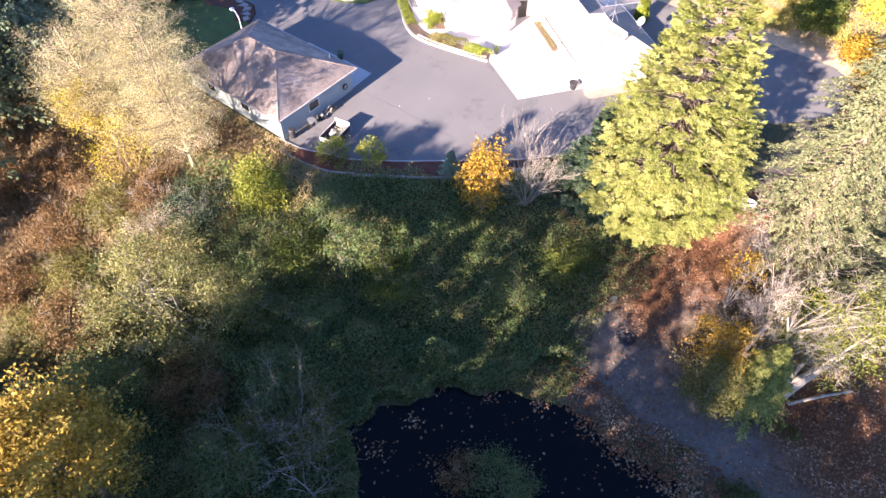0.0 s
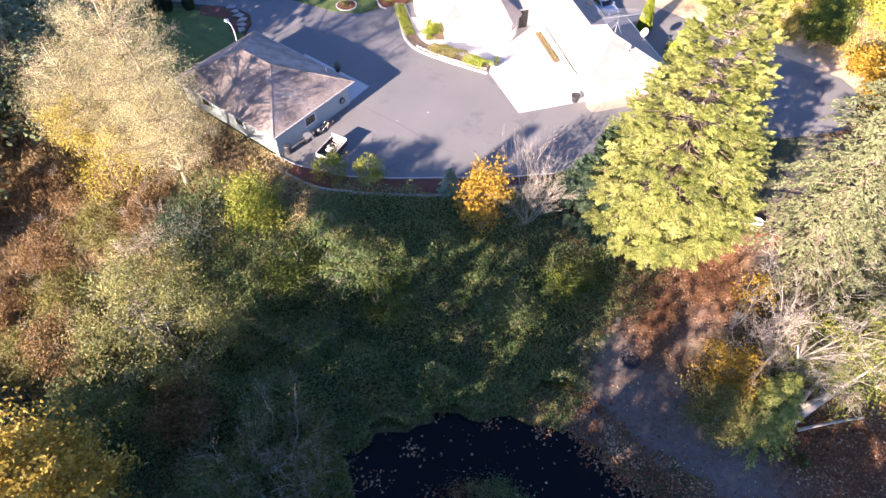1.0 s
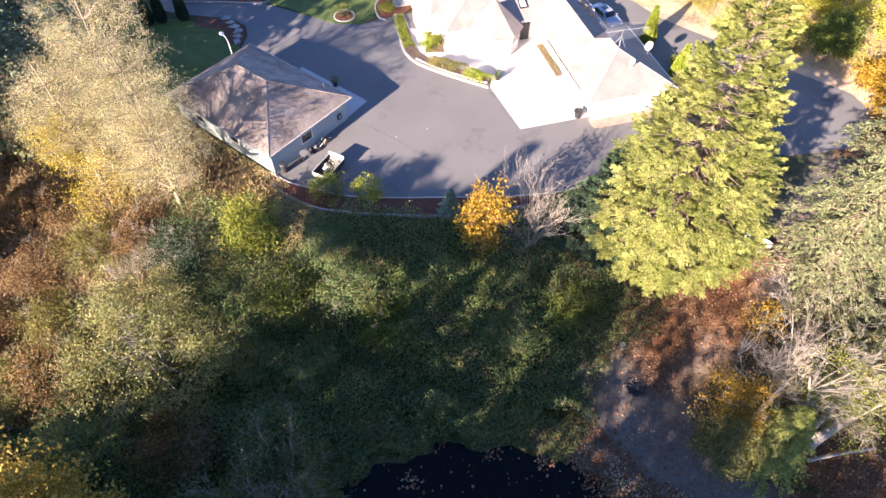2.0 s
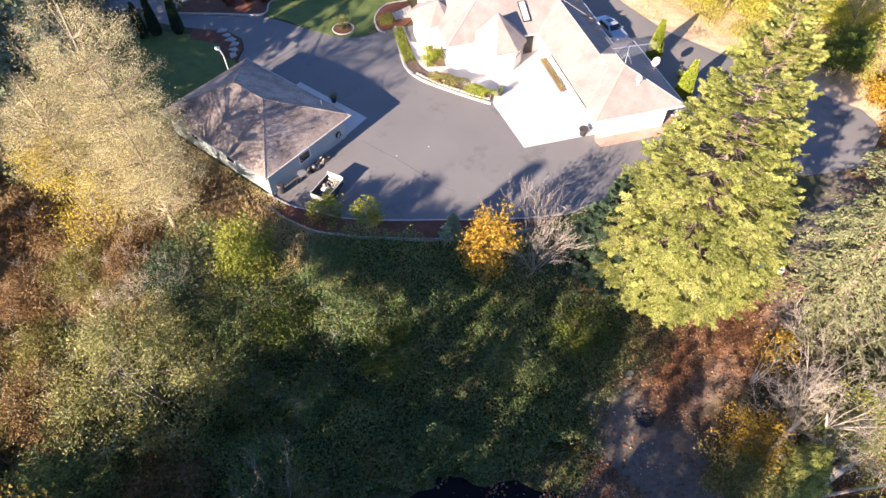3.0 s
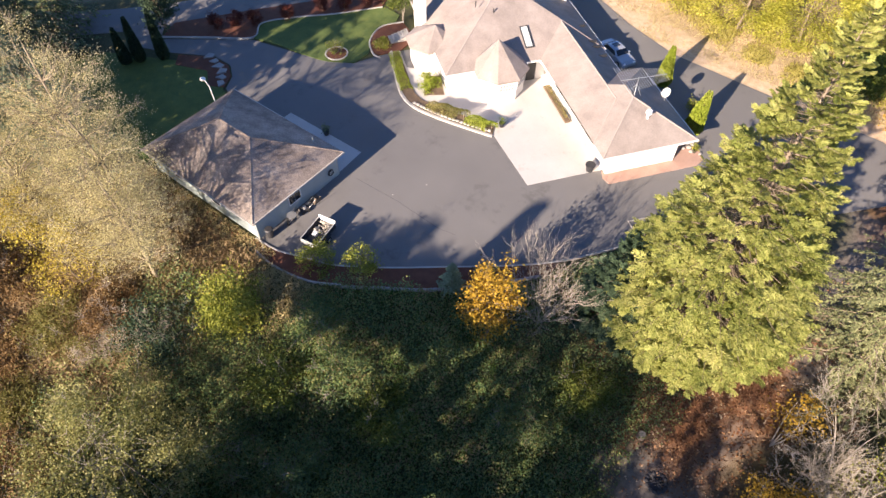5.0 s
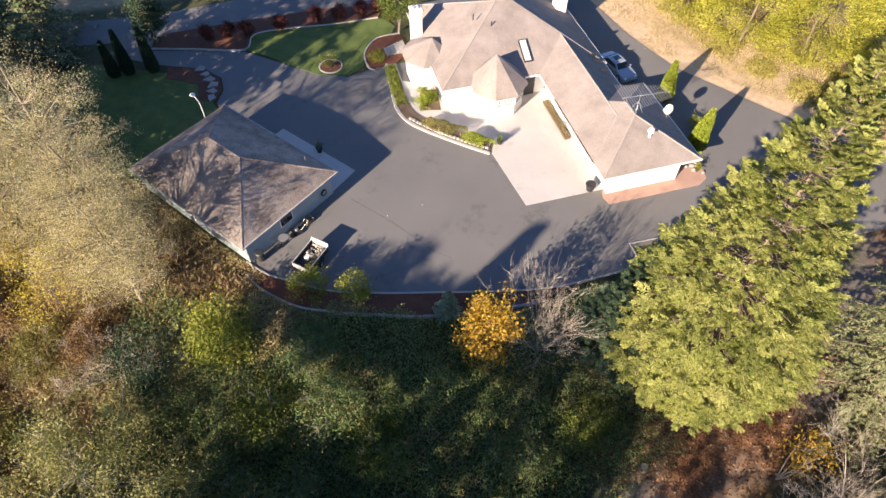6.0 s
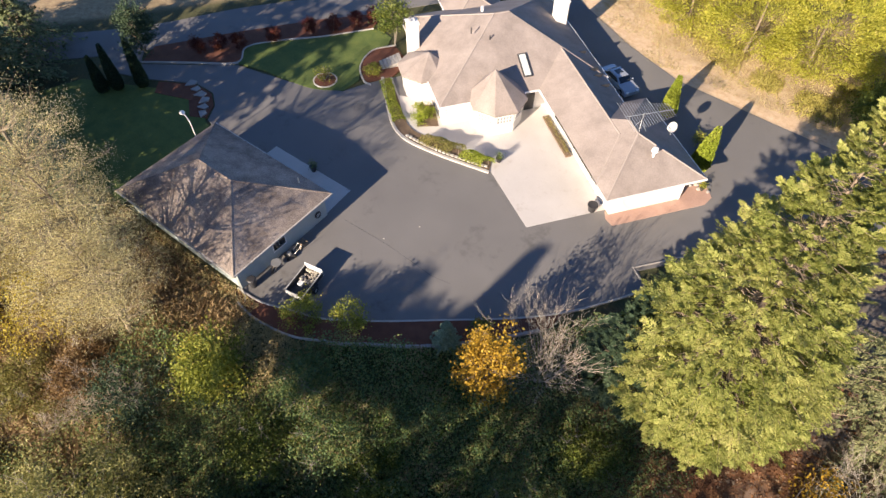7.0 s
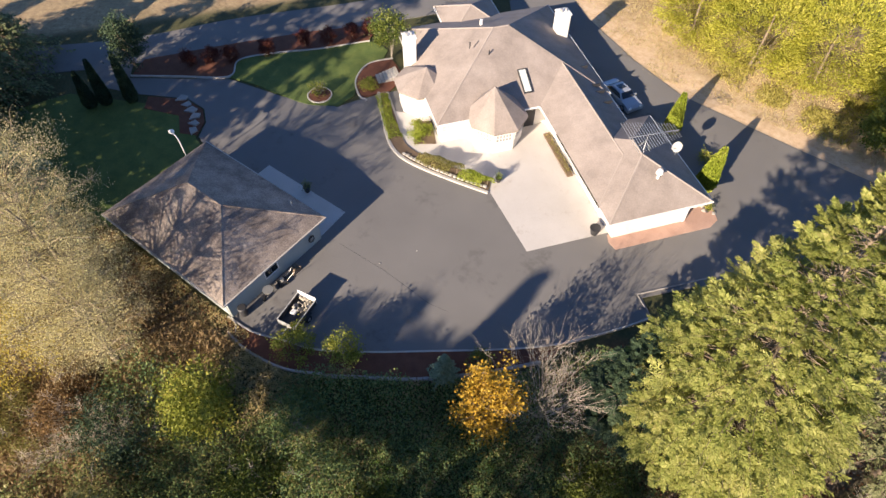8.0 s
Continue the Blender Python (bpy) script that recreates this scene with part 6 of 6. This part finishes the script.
def urn(x, y, z, label, r=0.3, leaf=None, seed=0):
    u = thing("plant_pot", x, y, z, label, "plant pot")
    part("pot", cyl(bmesh.new(), (0, 0, 0), (0, 0, r * 1.6), r * 0.7, r, 16), M_DARK, u, "dark glazed pot")
    part("rim", cyl(bmesh.new(), (0, 0, r * 1.6), (0, 0, r * 1.8), r * 1.1, r * 1.1, 16), M_DARK, u)
    if leaf:
        g = np.random.default_rng(seed)
        p = g.normal(size=(220, 3)) * np.array([r * 0.7, r * 0.7, r * 0.9]) + np.array([0, 0, r * 2.6])
        p[:, 2] = np.maximum(p[:, 2], r * 1.75)
        part("foliage", leaf_mesh("foliage", leaves(p, 0.13, r=g), leaf), None, u)
    return u


urn(-20.4, 50.45, 0.012, "round dark pot on the court's edge", 0.42)
urn(-42.9, 39.4, 0.012, "dark urn with a plant before the garage", 0.3, M_LEAF_FIR, 3)
urn(-30.1, 50.5, 0.1, "dark pot with a small clipped plant by the hedge", 0.26, M_LEAF_SHRUB, 4)
urn(*hw(10.2, 0.9), 0.03, "small pot on the porch corner", 0.22, M_LEAF_LIME, 5)


def antenna():
    x, y = hw(5.0, 5.2)
    a = thing("roof_antenna", x, y, 4.75, "large metal aerial on a tripod mast on the roof", "antenna", turn=50)
    part("mast", cyl(bmesh.new(), (0, 0, 0), (0, 0, 1.75), 0.03, n=8), M_METAL, a)
    for i in range(3):
        g = radians(120 * i)
        part("leg", cyl(bmesh.new(), (0.75 * math.cos(g), 0.75 * math.sin(g), -0.5), (0, 0, 1.0), 0.025, n=8), M_METAL, a)
    part("boom", cyl(bmesh.new(), (-1.7, 0, 1.6), (2.7, 0, 1.6), 0.035, n=8), M_METAL, a)
    for i in range(19):
        w = 1.85 - 0.055 * i
        part("element", cyl(bmesh.new(), (-1.65 + 0.23 * i, -w, 1.62), (-1.65 + 0.23 * i, w, 1.62), 0.02, n=6), M_METAL, a)


antenna()


def dish():
    x, y = hw(8.7, 5.5)
    d = thing("satellite_dish", x, y, 2.6, "white round satellite dish at the eave", "dish", turn=-35)
    part("mast", cyl(bmesh.new(), (0, 0, 0), (0, 0, 1.1), 0.035, n=8), M_METAL, d)
    bm = bmesh.new()
    rings = []
    for k in range(7):
        rr = 0.48 * k / 6
        rings.append([bm.verts.new((rr * math.cos(a * math.pi / 12), rr * math.sin(a * math.pi / 12), 0.42 * rr * rr)) for a in range(24)] if k else [bm.verts.new((0, 0, 0))])
    for a in range(24):
        bm.faces.new((rings[0][0], rings[1][a], rings[1][(a + 1) % 24]))
    for r0, r1 in zip(rings[1:], rings[2:]):
        for a in range(24):
            bm.faces.new((r0[a], r1[a], r1[(a + 1) % 24], r0[(a + 1) % 24]))
    bmesh.ops.solidify(bm, geom=bm.faces[:], thickness=0.02)
    o = part("reflector", bm, M_TRIM, d, "white round reflector")
    o.matrix_basis = pose(0, 0, 1.15, 52, 0, 0)
    part("feed_arm", cyl(bmesh.new(), (0, 0, 1.0), (0, -0.55, 1.2), 0.018, n=6), M_METAL, d)
    part("feed", cyl(bmesh.new(), (0, -0.5, 1.2), (0, -0.62, 1.26), 0.05, n=10), M_TRIM, d)


dish()


def hedge(points, w, h, mat, label, seed, n=900):
    """A clipped low hedge along a line of the plan."""
    g = np.random.default_rng(seed)
    p0 = np.array(points[0])
    o = thing("low_hedge", float(p0[0]), float(p0[1]), 0.08, label, "hedge", "hedges of the court bed")
    pts = np.array(points, float)
    seg = np.r_[0, np.cumsum(np.linalg.norm(np.diff(pts, axis=0), axis=1))]
    s = g.random(n) * seg[-1]
    x, y = np.interp(s, seg, pts[:, 0]), np.interp(s, seg, pts[:, 1])
    a = g.random(n) * np.pi
    lump = 0.8 + 0.35 * vnoise(s, s * 0 + seed, 0.7)
    q = np.stack([x - p0[0] + np.cos(a) * w / 2 * lump * 0.6, y - p0[1] + np.cos(a) * w / 2 * lump * 0.8, np.sin(a) ** 0.6 * h * lump], 1) + g.normal(size=(n, 3)) * 0.04
    q[:, 2] = np.maximum(q[:, 2], 0.03)
    part("foliage", leaf_mesh("foliage", leaves(q, 0.12, r=g, flat=0.3), mat), None, o)
    for px, py in points:
        v, f = tubes([(np.array([[px - p0[0], py - p0[1], 0], [px - p0[0], py - p0[1], h * 0.6]]), [0.03, 0.02])], 6)
        part("stem", mesh_np("stem", v, f, M_BARK, True), None, o)


hedge([hw(-11.9, 13.5), hw(-10.4, 12.1), hw(-9.3, 11.0)], 1.5, 1.15, M_LEAF_OLIVE, "low clipped olive hedge along the court", 301, 3600)
hedge([hw(-8.7, 10.4), hw(-7.8, 9.5), hw(-7.1, 8.9)], 1.5, 1.0, M_LEAF_CYPRESS, "low clipped green hedge along the court", 302, 2600)
hedge([hw(-13.4, 23.6), hw(-13.6, 20.0), hw(-13.5, 17.0)], 1.2, 0.3, M_LEAF_CYPRESS, "strip of yellow-green ground cover by the path", 303, 2600)
hedge([hw(0.48, 8.3), hw(0.48, 11.0), hw(0.48, 13.5)], 0.5, 0.4, M_LEAF_OLIVE, "sparse planting in the narrow wall bed", 304, 420)


def firepit():
    x, y = -2.8, 31.1
    f = thing("fire_pit", x, y, float(height(x, y)), "ring of dark stones round charred wood", "fire pit")
    g = random.Random(8)
    for i in range(14):
        a = 2 * math.pi * i / 14
        bm = bmesh.new()
        bmesh.ops.create_icosphere(bm, subdivisions=2, radius=1.0, matrix=pose(0.72 * math.cos(a), 0.72 * math.sin(a), 0.1, 0, 0, math.degrees(a)) @ Matrix.Diagonal((0.16, 0.19, 0.13, 1)))
        for v in bm.verts:
            v.co += Vector((g.uniform(-1, 1), g.uniform(-1, 1), g.uniform(-1, 1))) * 0.02
        part("stone", bm, M_ASH, f)
    part("ash", cyl(bmesh.new(), (0, 0, -0.05), (0, 0, 0.06), 0.66, 0.6, 20), M_ASH, f, "black ash bed")
    for i in range(6):
        a = g.uniform(0, 6.3)
        part("log", cyl(bmesh.new(), (0.5 * math.cos(a), 0.5 * math.sin(a), 0.08), (-0.35 * math.cos(a + 0.3), -0.35 * math.sin(a + 0.3), 0.3), 0.06, n=8), M_ASH, f)


firepit()


def clearing_things():
    x, y = -5.3, 33.2
    s = thing("stump", x, y, float(height(x, y)) - 0.05, "cut pale tree stump used as a seat", "stump", turn=20)
    part("trunk", cyl(bmesh.new(), (0, 0, 0), (0.03, 0, 0.45), 0.36, 0.28, 14), M_BARK, s)
    part("cut_face", cyl(bmesh.new(), (0.03, 0, 0.45), (0.03, 0, 0.47), 0.26, 0.25, 14), M_WOOD, s, "pale sawn top")
    for p, q, lift, r0, r1 in (((9.6, 34.0), (11.8, 38.6), 1.6, 0.4, 0.26), ((10.2, 33.6), (13.6, 36.8), 0.9, 0.15, 0.1)):
        zp = float(height(*p))
        l = thing("fallen_log", p[0], p[1], zp, "pale barkless fallen trunk propped among shrubs", "log", "fallen trunks")
        v, f = tubes([limb((0, 0, 0.15), (q[0] - p[0], q[1] - p[1], float(height(*q)) + lift - zp), r0, r1, np.random.default_rng(int(r0 * 100)), 0.03, 7)], 10)
        part("trunk", mesh_np("trunk", v, f, M_PALE_BARK, True), None, l)
    x, y = 4.7, 30.4
    z = float(height(x, y))
    l = thing("dead_trunk", x, y, z - 0.1, "grey leaning dead trunk over the ochre shrubs", "log")
    v, f = tubes([(np.array([[0, 0, 0], [0.0, -0.5, 2.4], [-0.04, -0.7, 4.2], [0.5, 1.6, 5.6], [0.97, 3.65, 6.7]]), [0.24, 0.24, 0.22, 0.18, 0.1])], 10)
    part("trunk", mesh_np("trunk", v, f, M_PALE_BARK, True), None, l)


clearing_things()


def boat():
    x, y = -0.7, 45.6
    b = thing("small_boat", x, y, float(height(x, y)), "small white boat with a blue seat among trees", "boat", turn=20)
    bm = bmesh.new()
    rows = []
    for t in np.linspace(0, 1, 9):
        w = 0.62 * math.sin(math.pi * (0.5 + 0.5 * t)) ** 0.5 if t > 0.4 else 0.62
        rows.append([bm.verts.new((-1.2 + 2.6 * t, s * w * k, z + 0.12 * t)) for s, k, z in ((-1, 1, 0.85), (-1, 0.85, 0.4), (0, 0, 0.2), (1, 0.85, 0.4), (1, 1, 0.85))])
    for a, c in zip(rows, rows[1:]):
        for i in range(4):
            bm.faces.new((a[i], a[i + 1], c[i + 1], c[i]))
    bm.faces.new(rows[0])
    bmesh.ops.remove_doubles(bm, verts=bm.verts[:], dist=0.001)
    bmesh.ops.solidify(bm, geom=bm.faces[:], thickness=0.03)
    part("hull", bm, M_TRIM, b, "white hull")
    bm = bmesh.new()
    box(bm, -0.6, -0.2, -0.54, 0.54, 0.62, 0.7, bevel=0.03)
    part("seat", bm, M_BLUE, b, "blue seat")
    for sx in (-0.7, 0.6):
        part("cradle", boxes((sx - 0.1, sx + 0.1, -0.45, 0.45, -0.05, 0.45), bevel=0.02), M_WOOD, b)


boat()


def rocks():
    g = random.Random(12)
    for i, (x, y) in enumerate(((-61.9, 40.9), (-60.7, 40.6), (-59.7, 40.3), (-58.7, 39.9), (-57.9, 39.2), (-57.2, 38.4))):
        o = thing("stepping_stone", x, y, 0.0, "flat pale stone slab in the shaded bed", "stone", "stones of the side bed", turn=g.uniform(0, 90))
        bm = bmesh.new()
        w, d = g.uniform(0.45, 0.65), g.uniform(0.35, 0.5)
        slab(bm, [(-w, -d), (w * 0.7, -d * 0.9), (w, d * 0.3), (-w * 0.2, d)], 0.0, 0.18)
        part("slab", bm, M_STONE, o)
    for i in range(8):
        a, b = 9.4 + g.uniform(0, 1.3), 0.4 + g.uniform(0, 1.8)
        x, y = hw(a, b)
        o = thing("garden_rock", x, y, 0.02, "pale rounded rock at the porch corner", "rock", "rocks at the porch corner")
        bm = bmesh.new()
        s = g.uniform(0.12, 0.24)
        bmesh.ops.create_icosphere(bm, subdivisions=2, radius=1.0, matrix=pose(0, 0, s * 0.4, 0, 0, g.uniform(0, 90)) @ Matrix.Diagonal((s * 1.3, s, s * 0.7, 1)))
        for v in bm.verts:
            v.co += Vector((g.uniform(-1, 1), g.uniform(-1, 1), g.uniform(-1, 1))) * 0.02
        part("rock", bm, M_STONE, o)
    for x, y in ((-32.7, 37.2), (-31.1, 40.0)):
        o = thing("white_stone", x, y, 0.0, "small white stone lying on the asphalt", "stone", "stones on the drive", turn=g.uniform(0, 90))
        part("stone", boxes((-0.07, 0.07, -0.05, 0.05, 0.0, 0.06), bevel=0.02), M_KERB, o)
    s = thing("garden_steps", -47.6, 55.9, 0.05, "short flight of pale stone garden steps", "steps", turn=-35)
    for i in range(6):
        part("step", boxes((-0.75, 0.75, -1.1 + 0.38 * i, -0.75 + 0.38 * i, 0, 0.12 + 0.1 * i), bevel=0.02), M_KERB, s)


rocks()


# ---- small pieces: wall blocks and edging stones ----
def block_mesh(name, w, d, h, mat, seed):
    g = random.Random(seed)
    bm = bmesh.new()
    box(bm, -w / 2, w / 2, -d / 2, d / 2, 0, h, bevel=0.025)
    for v in bm.verts:
        v.co += Vector((g.uniform(-1, 1), g.uniform(-1, 1), g.uniform(-1, 1))) * 0.008
    me = bpy.data.meshes.new(name)
    bm.to_mesh(me)
    bm.free()
    me.materials.append(mat)
    return me


def row_of(name, parent, line, step, mes, z, jitter=0.012):
    pts = np.array(line, float)
    seg = np.r_[0, np.cumsum(np.linalg.norm(np.diff(pts, axis=0), axis=1))]
    g = random.Random(21)
    for i, s in enumerate(np.arange(step / 2, seg[-1] - step / 2, step)):
        x, y = float(np.interp(s, seg, pts[:, 0])), float(np.interp(s, seg, pts[:, 1]))
        x2, y2 = float(np.interp(s + 0.1, seg, pts[:, 0])), float(np.interp(s + 0.1, seg, pts[:, 1]))
        o = new(name, mes[i % len(mes)])
        o.parent = parent
        o.matrix_basis = pose(x + g.uniform(-1, 1) * jitter, y + g.uniform(-1, 1) * jitter, z + g.uniform(-1, 1) * jitter, 0, 0, math.degrees(math.atan2(y2 - y, x2 - x)) + g.uniform(-3, 3))


garden_wall = tagged(new("garden_wall"), "low wall of pale concrete blocks below the mulch bed", "wall", kind="structure")
WALL_LINE = smooth_line([(-30.0, 26.9), (-27.2, 28.85), (-23.9, 31.15), (-20.4, 34.45), (-17.6, 37.6)], 8)
blocks_ = [block_mesh("block", 0.40, 0.26, 0.19, M_STONE, k) for k in range(4)]
for course in range(4):
    shift = 0.2 * (course % 2)
    row_of("block", garden_wall, [(x + 0.0, y) for x, y in WALL_LINE[course % 2:]], 0.43, blocks_, -0.62 + course * 0.185)
edge_stones = tagged(new("edging_stones"), "row of pale edging stones round the court bed", "edging", kind="structure")
stones_ = [block_mesh("stone", 0.34, 0.24, 0.16, M_KERB, 10 + k) for k in range(4)]
row_of("stone", edge_stones, [(x * 1.0, y) for x, y in smooth_line([hw(*p) for p in ((-13.4, 14.9), (-11.35, 12.4), (-8.95, 10.1), (-7.0, 8.5))], 8)], 0.42, stones_, 0.1)
